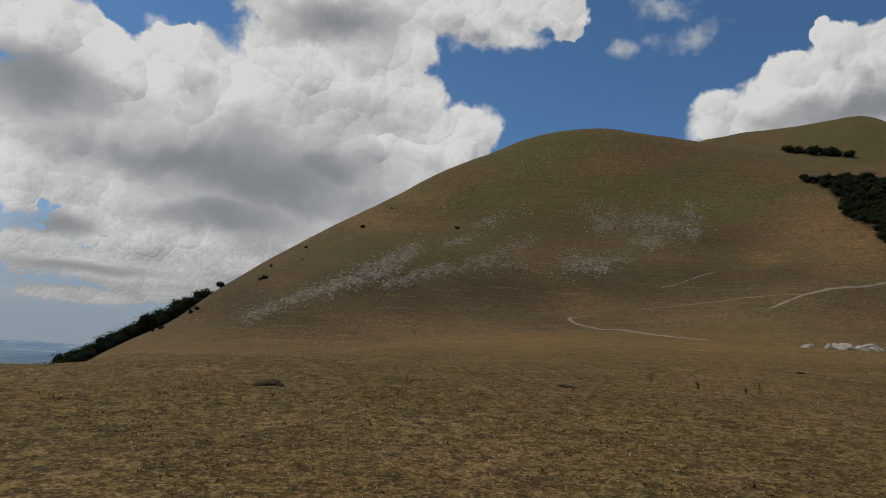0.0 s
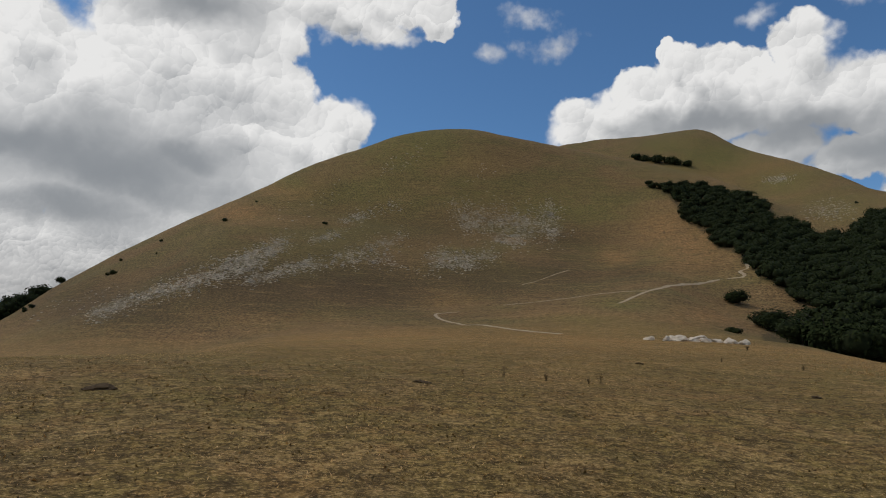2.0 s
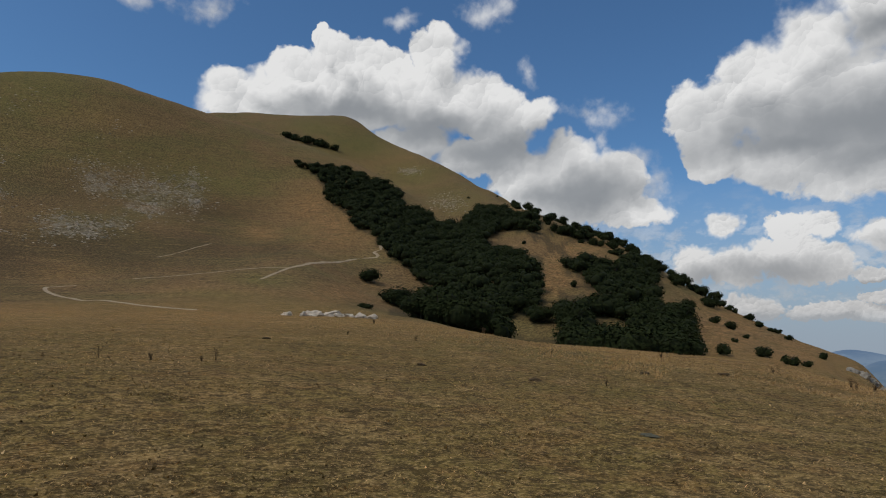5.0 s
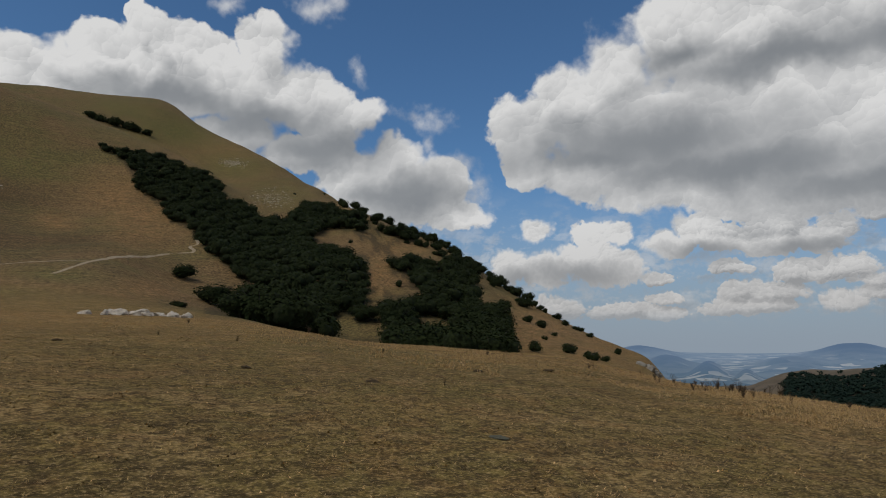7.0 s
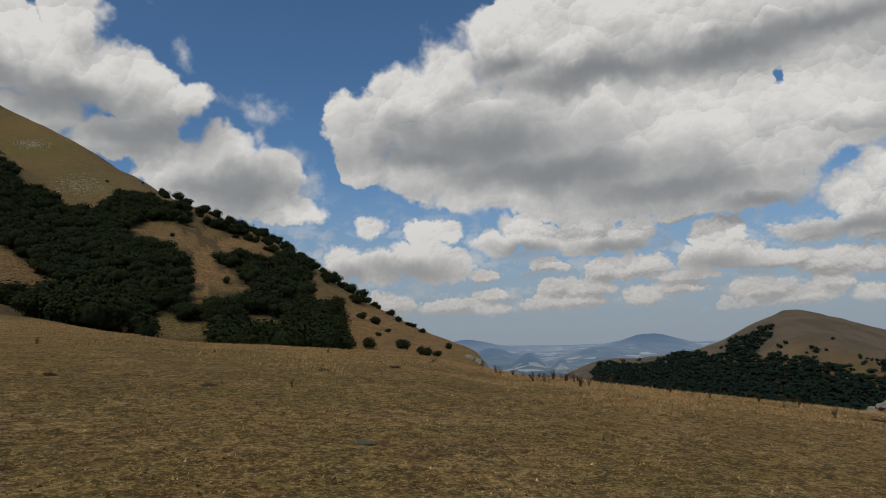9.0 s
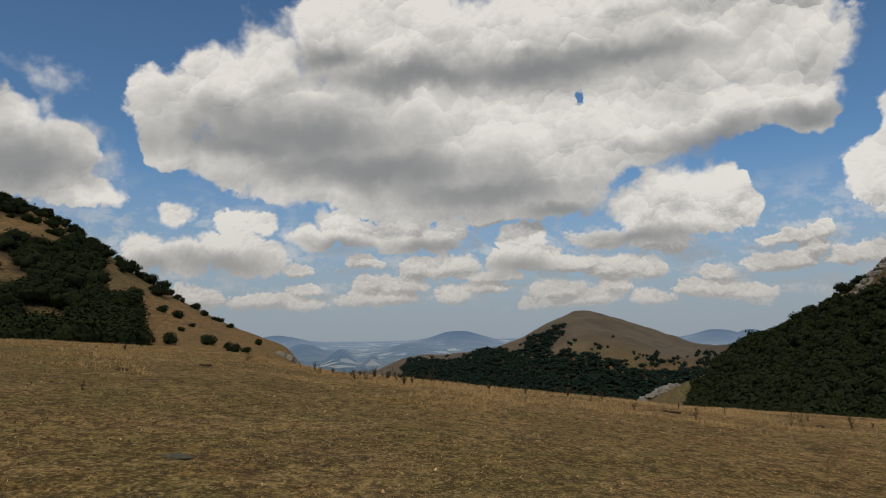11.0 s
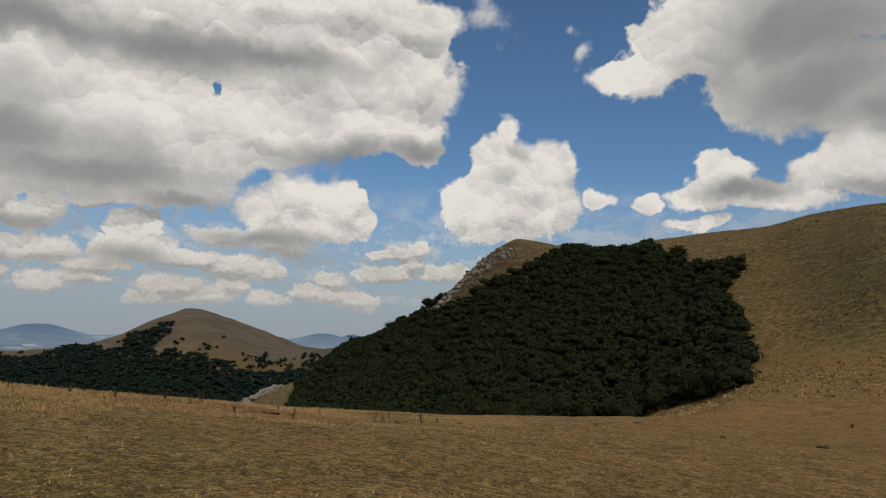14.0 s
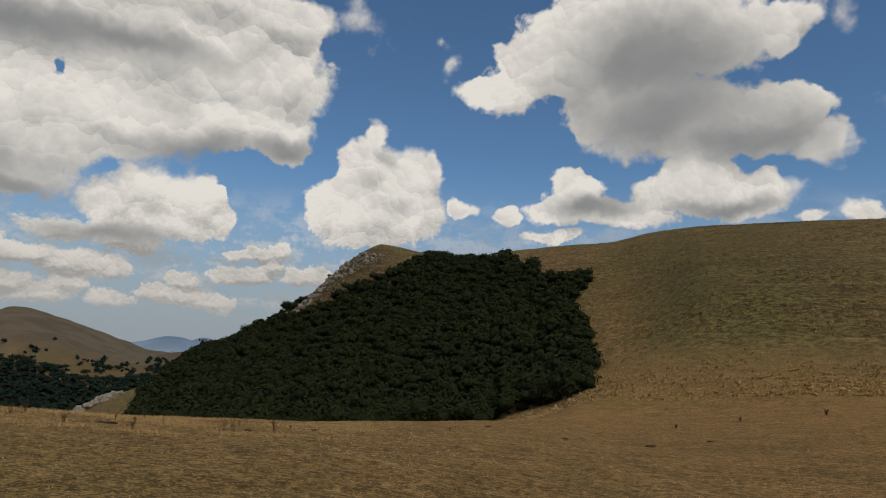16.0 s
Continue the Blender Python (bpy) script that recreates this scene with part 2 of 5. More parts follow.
def build_world():
    """Blue sky with banks of cumulus: puffs joined in the field of directions, their outline broken up by noise at several scales."""
    world = bpy.data.worlds.new("sky")
    scene.world = world
    world.use_nodes = True
    world.cycles.sampling_method = "MANUAL"
    world.cycles.sample_map_resolution = 512
    k = Nodes(world.node_tree)
    for n in list(world.node_tree.nodes):
        world.node_tree.nodes.remove(n)
    out, back = k.add("ShaderNodeOutputWorld"), k.add("ShaderNodeBackground")
    world.node_tree.links.new(back.outputs[0], out.inputs[0])
    sky = k.add("ShaderNodeTexSky")
    sky.sky_type, sky.sun_disc = "NISHITA", False
    sky.sun_elevation, sky.sun_rotation = radians(SUN_EL), radians(SUN_AZ)
    sky.altitude, sky.air_density, sky.dust_density, sky.ozone_density = 1200, 1.0, 1.0, 2.0
    way = k.vec("NORMALIZE", k.add("ShaderNodeTexCoord").outputs["Generated"])
    blue = k.mix(1.0, sky.outputs[0], (SKY_GAIN * 0.80, SKY_GAIN * 1.08, SKY_GAIN * 1.22), "MULTIPLY")
    warp = k.vec("SUBTRACT", k.noise(way, 10.0, 4.0, 0.6, colour=True), (0.5, 0.5, 0.5))
    split = k.add("ShaderNodeSeparateXYZ")
    k.put(split.inputs[0], way)
    height = split.outputs[2]
    calm = k.ramp(height, 0.04, 0.22, 0.28, 1.0)
    scale = k.add("ShaderNodeVectorMath", operation="SCALE")
    k.put(scale.inputs[0], k.vec("MULTIPLY", warp, (0.085, 0.085, 0.07)))
    k.put(scale.inputs["Scale"], calm)
    sep = k.add("ShaderNodeSeparateXYZ")
    k.put(sep.inputs[0], k.vec("ADD", way, scale.outputs[0]))
    az = k.math("MULTIPLY", k.math("ARCTAN2", sep.outputs[0], sep.outputs[1]), 180 / math.pi)
    el = k.math("MULTIPLY", k.math("ARCSINE", sep.outputs[2]), 180 / math.pi)
    com = k.add("ShaderNodeCombineXYZ")
    k.put(com.inputs[0], az)
    k.put(com.inputs[1], el)
    place = com.outputs[0]

    def union(puffs, smooth, where, shelf=0.0):
        """Distance into the joined puffs; shelf flattens their undersides."""
        total = None
        for a, e, w, h in puffs:
            m = k.add("ShaderNodeVectorMath", operation="MULTIPLY_ADD")
            k.put(m.inputs[0], where)
            m.inputs[1].default_value = (1 / w, 1 / h, 0)
            m.inputs[2].default_value = (-a / w, -e / h, 0)
            span = m.outputs[0]
            if shelf:
                span = k.vec("MAXIMUM", span, k.vec("MULTIPLY", span, (-1.0, -shelf, 0)))
            d = k.math("SUBTRACT", 1.0, k.vec("LENGTH", span, out=1))
            total = d if total is None else k.math("SMOOTH_MAX", total, d, smooth)
        return total

    low_clouds = [(a, e, 0.95 * w, 1.45 * h) for a, e, w, h in LOW_A + LOW_B + LOW_C]
    banks = WEST_BANK + WEST_FILL + WEST_LOW + SPUR_CLOUD + SPUR_FILL + GREAT_FILL + GREAT_CLOUD + TOWER_CLOUD + EAST_BANK + MID_CLOUDS + BRIGHT_CLOUD
    high = union(banks, 0.14, place)
    above = union(banks, 0.22, k.vec("ADD", place, (-0.7, 1.7, 0)))
    # cumulus over the plain: flat bases, heaped tops, bent by a finer warp
    ripple = k.vec("SUBTRACT", k.noise(way, 58.0, 4.0, 0.6, colour=True), (0.5, 0.5, 0.5))
    near_place = k.vec("ADD", place, k.vec("MULTIPLY", ripple, (1.5, 0.8, 0)))
    heaps = union(low_clouds, 0.10, near_place, 1.6)
    heaps_up = union(low_clouds, 0.08, k.vec("ADD", near_place, (-0.25, 0.6, 0)), 1.6)
    puffs = k.math("MAXIMUM", high, k.math("MULTIPLY_ADD", heaps, 0.85, 0.06))
    # scattered cumulus in the part of the sky behind the walker and overhead
    rest = k.math("MULTIPLY", k.math("SUBTRACT", k.noise(way, 3.2, 3.0, 0.5), 0.52), 5.0)
    behind = k.math("MULTIPLY", k.ramp(split.outputs[1], -0.4, -0.6), k.ramp(split.outputs[0], 0.10, -0.08))
    behind = k.math("MAXIMUM", k.math("MAXIMUM", behind, k.ramp(height, 0.66, 0.76)), k.ramp(split.outputs[0], -0.68, -0.85))
    rest = k.math("SUBTRACT", k.math("MULTIPLY", k.math("ADD", rest, 2.0), behind), 2.0)
    holes = k.math("MAXIMUM", union(HOLES + HOLES_W, 0.1, place), 0.0)
    field = k.math("SUBTRACT", k.math("MAXIMUM", puffs, rest), k.math("MULTIPLY", holes, 0.55))
    lowly = k.ramp(height, 0.26, 0.10)

    bent = k.vec("ADD", way, k.vec("MULTIPLY", warp, (0.05, 0.05, 0.05)))
    bent = k.vec("ADD", bent, k.vec("MULTIPLY", ripple, (0.010, 0.010, 0.010)))

    def lobes(scale):
        """Rounded heaps of one size: how deep inside one a direction lies, and how far it turns to the sun."""
        n = k.add("ShaderNodeTexVoronoi")
        k.put(n.inputs["Vector"], bent)
        n.inputs["Scale"].default_value = scale
        lean = k.vec("DOT_PRODUCT", k.vec("SUBTRACT", bent, n.outputs["Position"]), tuple(sun_way * scale), out=1)
        return n.outputs["Distance"], lean

    (d1, l1), (d2, l2), (d3, l3) = lobes(13.0), lobes(31.0), lobes(74.0)
    d4, l4 = lobes(165.0)
    heap = k.math("MULTIPLY_ADD", d3, -0.30, k.math("MULTIPLY_ADD", d2, -0.55, k.math("MULTIPLY_ADD", d1, -0.85, 0.92)))
    facing = k.math("MULTIPLY_ADD", l3, 0.19, k.math("MULTIPLY_ADD", l2, 0.29, k.math("MULTIPLY", l1, 0.42)))
    heap = k.math("MULTIPLY_ADD", k.math("MULTIPLY_ADD", d4, -1.0, 0.5), k.math("MULTIPLY", lowly, 0.8), heap)
    facing = k.math("MULTIPLY_ADD", l4, k.math("MULTIPLY", lowly, 0.45), facing)
    fine = k.noise(way, 22.0, 9.0, 0.60)
    small = k.noise(way, 70.0, 5.0, 0.6)
    rough = k.math("MULTIPLY_ADD", k.math("SUBTRACT", fine, 0.5), 1.35, k.math("MULTIPLY", heap, 0.55))
    rough = k.math("MULTIPLY_ADD", k.math("SUBTRACT", small, 0.5), k.math("MULTIPLY_ADD", lowly, 0.9, 0.25), rough)
    density = k.math("ADD", k.math("MULTIPLY_ADD", field, 2.1, 0.12), rough)
    # edges are crisp on the heaps and drawn out into mist elsewhere
    misty = k.ramp(k.noise(k.vec("ADD", way, (3.1, 0.4, 0.7)), 5.5, 3.0, 0.55), 0.44, 0.64, 0.16, 0.85)
    cover = k.ramp(density, -0.14, misty)
    # rows of small clouds and haze far out over the plain
    flat = k.vec("MULTIPLY", way, (1.0, 1.0, 2.2))
    low = k.math("MULTIPLY_ADD", heap, 0.16, k.noise(flat, 21.0, 6.0, 0.6))
    band = k.math("MULTIPLY", k.ramp(height, 0.015, 0.05), k.ramp(height, 0.24, 0.12))
    low = k.math("MULTIPLY", k.ramp(low, 0.44, 0.64), band)
    cover = k.math("MAXIMUM", cover, k.math("MULTIPLY", low, 0.45))
    wisp = k.math("MULTIPLY_ADD", rough, 2.6, union(WISPS + WISPS_B + WISPS_C, 0.1, place))
    cover = k.math("MAXIMUM", cover, k.math("MULTIPLY", k.ramp(wisp, -0.35, 1.9), 0.75))
    cover = k.math("MULTIPLY", cover, k.ramp(height, 0.0, 0.055))
    # light on the clouds: heaped tops catch the sun, flat bases lie grey
    soft = k.noise(way, 8.0, 3.0, 0.5)
    soft_up = k.noise(k.vec("ADD", way, (-0.020, -0.010, 0.040)), 8.0, 3.0, 0.5)
    curl = k.math("SUBTRACT", k.noise(way, 30.0, 4.0, 0.55), k.noise(k.vec("ADD", way, (-0.006, -0.003, 0.012)), 30.0, 4.0, 0.55))
    grey = union(GREY + GREY_W + GREY_E + GREY_LOW + GREY_SPUR, 0.35, place)
    murk = k.math("MULTIPLY_ADD", k.math("SUBTRACT", soft, 0.5), 0.55, k.math("MULTIPLY_ADD", heap, 0.22, grey))
    murk = k.ramp(murk, -0.80, 0.90)
    crisp = k.math("MULTIPLY_ADD", murk, -0.92, 1.0)
    top = k.math("MINIMUM", k.math("MAXIMUM", k.math("SUBTRACT", high, above), -0.45), 0.25)
    lit = k.math("MULTIPLY_ADD", k.math("SUBTRACT", soft, soft_up), 0.70, 0.81)
    lit = k.math("MULTIPLY_ADD", k.math("MULTIPLY", facing, crisp), 0.50, lit)
    lit = k.math("MULTIPLY_ADD", k.math("MULTIPLY", curl, crisp), 0.30, lit)
    lit = k.math("MULTIPLY_ADD", top, 0.55, lit)
    lit = k.math("MULTIPLY_ADD", k.math("SUBTRACT", 0.5, k.ramp(density, 0.2, 1.6)), 0.08, lit)
    lift = k.math("MINIMUM", k.math("MAXIMUM", k.math("SUBTRACT", heaps, heaps_up), -0.40), 0.30)
    lit = k.math("MULTIPLY_ADD", k.math("MULTIPLY", lift, lowly), 0.9, lit)
    lit = k.math("MULTIPLY_ADD", lowly, -0.10, lit)
    lit = k.math("MULTIPLY", k.math("MAXIMUM", lit, 0.12), k.math("MULTIPLY_ADD", murk, -0.86, 1.0), clamp=True)
    white = k.mix(lit, (0.225, 0.235, 0.242), (0.87, 0.84, 0.79))
    # the low clouds stand in the haze of the plain
    haze = k.ramp(height, 0.22, 0.0)
    white = k.mix(k.math("MULTIPLY", haze, 0.60), white, (0.47, 0.445, 0.42))
    blue = k.mix(k.math("MULTIPLY", k.ramp(height, 0.27, 0.0), 0.92), blue, (0.315, 0.360, 0.420))
    colour = k.mix(k.math("MULTIPLY", cover, 0.97), blue, white)
    k.put(back.inputs["Color"], colour)
    back.inputs["Strength"].default_value = 1.0


SKY_GAIN = 0.085
build_world()
lamp = bpy.data.lights.new("sun", "SUN")
lamp.energy, lamp.angle, lamp.color = 1.25, radians(12.0), (1.0, 0.93, 0.82)
sun = new("sun", lamp)
sun.matrix_world = look(sun_way * 100, (0, 0, 0))


# ---- materials ----
def material(name):
    m = bpy.data.materials.new(name)
    m.use_nodes = True
    k = Nodes(m.node_tree)
    b = m.node_tree.nodes["Principled BSDF"]
    b.inputs["Roughness"].default_value = 0.95
    b.inputs["Specular IOR Level"].default_value = 0.1
    return m, k, b


def bump(k, b, height, strength, distance):
    n = k.add("ShaderNodeBump")
    n.inputs["Strength"].default_value = strength
    n.inputs["Distance"].default_value = distance
    k.put(n.inputs["Height"], height)
    k.put(b.inputs["Normal"], n.outputs[0])


STRAW, TAN, OLIVE, SOIL = (0.47, 0.275, 0.092), (0.40, 0.212, 0.064), (0.245, 0.178, 0.046), (0.165, 0.100, 0.034)


def mottle(k, place, colour):
    """Patches of the pasture, half a metre to three metres wide: bleached straw, olive, russet."""
    a, c, d = k.noise(place, 0.75, 3.0, 0.6), k.noise(k.vec("ADD", place, (31, 7, 0)), 0.5, 3.0, 0.62), k.noise(k.vec("ADD", place, (5, 53, 0)), 1.3, 3.0, 0.6)
    colour = k.mix(k.ramp(a, 0.50, 0.60, 0.0, 0.36), colour, (0.56, 0.345, 0.135))
    colour = k.mix(k.ramp(c, 0.52, 0.62, 0.0, 0.38), colour, (0.200, 0.150, 0.040))
    return k.mix(k.ramp(d, 0.52, 0.63, 0.0, 0.32), colour, (0.34, 0.160, 0.050))


def turf_material():
    """Dry mountain pasture: straw, olive grass and soil, with limestone scree where the land is stony."""
    m, k, b = material("pasture_turf")
    place = k.add("ShaderNodeNewGeometry").outputs["Position"]
    big = k.noise(place, 0.016, 5.0, 0.55)
    mid = k.noise(place, 0.22, 5.0, 0.62)
    patch = k.noise(place, 0.9, 4.0, 0.6)
    fine = k.noise(place, 5.0, 5.0, 0.65)
    tiny = k.noise(place, 24.0, 4.0, 0.7)
    # sheep tracks and slips run level along the slopes
    level = k.noise(k.vec("MULTIPLY", place, (0.035, 0.035, 0.85)), 1.0, 5.0, 0.6)
    dry, green = k.attribute("dry"), k.attribute("green")
    colour = k.mix(k.ramp(big, 0.36, 0.64), OLIVE, TAN)
    colour = k.mix(k.math("MULTIPLY", k.ramp(mid, 0.42, 0.66), 0.55), colour, STRAW)
    colour = k.mix(k.math("MULTIPLY", k.ramp(level, 0.46, 0.64), 0.5), colour, SOIL)
    colour = k.mix(k.math("MULTIPLY", dry, k.ramp(mid, 0.3, 0.6, 0.5, 0.95)), colour, (0.43, 0.215, 0.070))
    colour = k.mix(k.math("MULTIPLY", green, k.ramp(mid, 0.25, 0.6, 0.5, 0.9)), colour, (0.215, 0.178, 0.040))
    colour = mottle(k, place, colour)
    colour = k.mix(k.ramp(patch, 0.47, 0.66, 0.0, 0.38), colour, SOIL)
    tuft = k.noise(place, 0.42, 6.0, 0.7)
    colour = k.mix(k.ramp(tuft, 0.52, 0.66, 0.0, 0.42), colour, (0.105, 0.082, 0.026))
    colour = k.mix(k.ramp(fine, 0.46, 0.66, 0.0, 0.75), colour, tuple(v * 0.62 for v in SOIL))
    colour = k.mix(k.ramp(tiny, 0.50, 0.68, 0.0, 0.70), colour, (0.50, 0.33, 0.145))
    clump = k.math("ADD", k.math("MULTIPLY", k.noise(place, 6.0, 4.0, 0.75), 0.55), k.math("MULTIPLY", k.noise(place, 19.0, 3.0, 0.7), 0.45))
    colour = k.mix(1.0, colour, k.ramp(clump, 0.42, 0.58, 0.40, 1.28), "MULTIPLY")
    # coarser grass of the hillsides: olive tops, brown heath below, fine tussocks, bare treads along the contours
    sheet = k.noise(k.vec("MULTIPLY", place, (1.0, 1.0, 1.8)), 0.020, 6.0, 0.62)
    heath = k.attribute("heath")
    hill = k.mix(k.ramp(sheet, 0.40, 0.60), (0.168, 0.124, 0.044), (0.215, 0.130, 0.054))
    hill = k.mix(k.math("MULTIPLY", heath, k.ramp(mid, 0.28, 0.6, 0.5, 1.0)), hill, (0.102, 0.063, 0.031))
    # these two tints also carry the painted sunlit patches
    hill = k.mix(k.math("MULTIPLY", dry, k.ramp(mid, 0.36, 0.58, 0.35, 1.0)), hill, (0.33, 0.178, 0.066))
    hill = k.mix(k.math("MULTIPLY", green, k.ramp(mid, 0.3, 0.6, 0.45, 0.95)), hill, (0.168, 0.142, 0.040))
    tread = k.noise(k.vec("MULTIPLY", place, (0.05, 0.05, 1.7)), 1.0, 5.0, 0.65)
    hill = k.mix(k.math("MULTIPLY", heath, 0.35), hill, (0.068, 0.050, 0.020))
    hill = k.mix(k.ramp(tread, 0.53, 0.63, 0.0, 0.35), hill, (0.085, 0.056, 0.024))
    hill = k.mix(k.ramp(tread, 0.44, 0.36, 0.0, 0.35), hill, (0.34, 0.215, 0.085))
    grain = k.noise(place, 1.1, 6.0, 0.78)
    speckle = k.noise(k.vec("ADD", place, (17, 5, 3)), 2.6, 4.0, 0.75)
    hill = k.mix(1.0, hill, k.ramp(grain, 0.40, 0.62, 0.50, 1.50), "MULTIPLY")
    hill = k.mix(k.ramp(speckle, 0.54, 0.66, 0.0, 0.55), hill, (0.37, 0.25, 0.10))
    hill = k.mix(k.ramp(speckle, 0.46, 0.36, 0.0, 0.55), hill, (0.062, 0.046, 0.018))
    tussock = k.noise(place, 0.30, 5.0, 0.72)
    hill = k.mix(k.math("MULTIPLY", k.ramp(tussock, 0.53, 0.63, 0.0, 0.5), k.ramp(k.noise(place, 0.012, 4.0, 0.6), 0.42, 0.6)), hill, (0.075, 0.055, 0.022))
    # hillside grass is darker than the meadow's, partly to paint in cloud shadow
    colour = k.mix(k.attribute("shaded_moor"), colour, hill)
    # turf within 55 m is mixed darker beneath the blades
    colour = k.mix(k.math("MULTIPLY", k.attribute("near_dark"), k.ramp(tiny, 0.35, 0.6, 0.40, 0.12)), colour, (0.095, 0.060, 0.024))
    # grey-brown of the far hill, its saturation lowered to paint in haze
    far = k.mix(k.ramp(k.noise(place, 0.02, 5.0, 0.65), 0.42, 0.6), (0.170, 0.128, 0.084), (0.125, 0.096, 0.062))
    colour = k.mix(k.math("MULTIPLY", k.attribute("far_hazed"), 0.92), colour, far)
    # ground below the woods is near black so gaps between crowns read dark
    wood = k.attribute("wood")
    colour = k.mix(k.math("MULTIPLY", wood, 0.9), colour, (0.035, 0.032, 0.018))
    stony = k.attribute("scree")
    tilt = k.add("ShaderNodeMapping")
    tilt.inputs["Rotation"].default_value = (0, 0, 0.5)
    tilt.inputs["Scale"].default_value = (0.55, 0.25, 0.45)
    k.put(tilt.inputs["Vector"], place)
    speck = k.noise(tilt.outputs[0], 2.2, 5.0, 0.78)
    speck2 = k.noise(place, 0.07, 4.0, 0.6)
    amount = k.math("ADD", k.math("MULTIPLY", speck, 1.5), k.math("MULTIPLY", speck2, 0.9))
    amount = k.math("ADD", amount, k.math("MULTIPLY", stony, 0.44))
    heap = k.ramp(k.noise(tilt.outputs[0], 0.75, 3.0, 0.6), 0.40, 0.54)
    rock = k.math("MULTIPLY", k.math("MULTIPLY", k.ramp(amount, 1.54, 1.62), heap), k.ramp(stony, 0.02, 0.25))
    colour = k.mix(k.math("MULTIPLY", rock, 0.40), colour, (0.40, 0.335, 0.24))
    k.put(b.inputs["Base Color"], colour)
    bump(k, b, k.math("ADD", k.math("MULTIPLY", fine, 0.6), k.math("MULTIPLY", tiny, 0.4)), 0.8, 0.07)
    return m


def plain_material(name, base, other, scale, rough=0.9, relief=0.02, detail=5.0):
    """A surface of two tones broken up at two scales, with relief and a small change from piece to piece."""
    m, k, b = material(name)
    place = k.add("ShaderNodeTexCoord").outputs["Object"]
    a = k.noise(place, scale, detail, 0.6)
    c = k.noise(place, scale * 6, 3.0, 0.6)
    colour = k.mix(k.ramp(k.math("ADD", k.math("MULTIPLY", a, 0.7), k.math("MULTIPLY", c, 0.3)), 0.35, 0.65), base, other)
    rnd = k.add("ShaderNodeObjectInfo").outputs["Random"]
    colour = k.mix(k.math("MULTIPLY", rnd, 0.35), colour, tuple(v * 0.6 for v in base))
    k.put(b.inputs["Base Color"], colour)
    b.inputs["Roughness"].default_value = rough
    bump(k, b, k.math("ADD", a, k.math("MULTIPLY", c, 0.3)), 0.6, relief)
    return m


def leaf_material(name, base, other):
    m, k, b = material(name)
    rnd = k.add("ShaderNodeNewGeometry").outputs["Random Per Island"]
    colour = k.mix(rnd, base, other)
    own = k.add("ShaderNodeObjectInfo").outputs["Random"]
    colour = k.mix(k.math("MULTIPLY", own, 0.45), colour, tuple(v * 1.5 for v in base))
    k.put(b.inputs["Base Color"], colour)
    b.inputs["Roughness"].default_value = 0.85
    b.inputs["Specular IOR Level"].default_value = 0.03
    return m


TURF = turf_material()
LIME = plain_material("limestone", (0.74, 0.62, 0.47), (0.44, 0.36, 0.26), 1.3, 0.9, 0.06)
STONE = plain_material("scree_stone", (0.68, 0.56, 0.41), (0.47, 0.38, 0.26), 0.5, 0.95, 0.05)
CRAG = plain_material("weathered_limestone", (0.40, 0.345, 0.27), (0.15, 0.125, 0.09), 0.6, 0.95, 0.2)
LEDGE = plain_material("grey_limestone", (0.44, 0.385, 0.30), (0.20, 0.17, 0.13), 0.9, 0.95, 0.15)
DUST = plain_material("path_dust", (0.50, 0.39, 0.25), (0.33, 0.23, 0.13), 0.8, 0.95, 0.03)
BARK = plain_material("grey_bark", (0.13, 0.11, 0.09), (0.07, 0.06, 0.05), 4.0, 0.95, 0.03)
LEAF = leaf_material("beech_leaves", (0.023, 0.029, 0.010), (0.032, 0.039, 0.013))
CORE = plain_material("crown_shade", (0.021, 0.026, 0.010), (0.029, 0.035, 0.013), 1.2, 0.95, 0.1)
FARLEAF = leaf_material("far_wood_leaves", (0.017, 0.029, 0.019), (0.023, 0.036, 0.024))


# ---- the lie of the land ----
CX, CY = 1.5, 1.3             # middle of the walk: azimuths and distances are counted from here


def pchip(x, xs, ys):
    """Smooth curve through xs, ys that never overshoots. ys may hold a curve for each of many columns."""
    xs, ys = np.asarray(xs, float), np.asarray(ys, float)
    h = np.diff(xs)
    d = np.diff(ys) / h
    m = np.zeros(len(xs))
    w1, w2 = 2 * h[1:] + h[:-1], h[1:] + 2 * h[:-1]
    same = d[1:] * d[:-1] > 0
    a, b = np.where(same, d[:-1], 1), np.where(same, d[1:], 1)
    m[1:-1] = np.where(same, (w1 + w2) / (w1 / a + w2 / b), 0)
    m[0], m[-1] = d[0], d[-1]
    i = np.clip(np.searchsorted(xs, x) - 1, 0, len(xs) - 2)
    t = np.clip((x - xs[i]) / h[i], 0, 1)
    return (ys[i] * (1 + 2 * t) * (1 - t) ** 2 + m[i] * h[i] * t * (1 - t) ** 2 + ys[i + 1] * t * t * (3 - 2 * t) + m[i + 1] * h[i] * t * t * (t - 1))


# each line of the land: azimuth, distance, elevation seen from the eye
CREST = [(-60, 15, -3.4), (-38, 15, -2.4), (-30.8, 16, -1.75), (-20, 17, -1.02), (-12.8, 20, -0.6), (-5, 30, 0.1), (2, 45, 0.8), (12, 65, 1.7), (22, 80, 2.15),
         (30, 82, 2.2), (36.7, 72, 1.87), (41, 62, 1.5), (45.5, 52, 0.95), (50.4, 45, 0.25), (58, 38, -0.2), (67.6, 30, -1.1), (73.3, 26, -2.3), (76.6, 24, -3.0),
         (81.5, 22, -3.48), (88, 21, -4.3), (95, 21, -4.95), (103.8, 22, -5.78)]
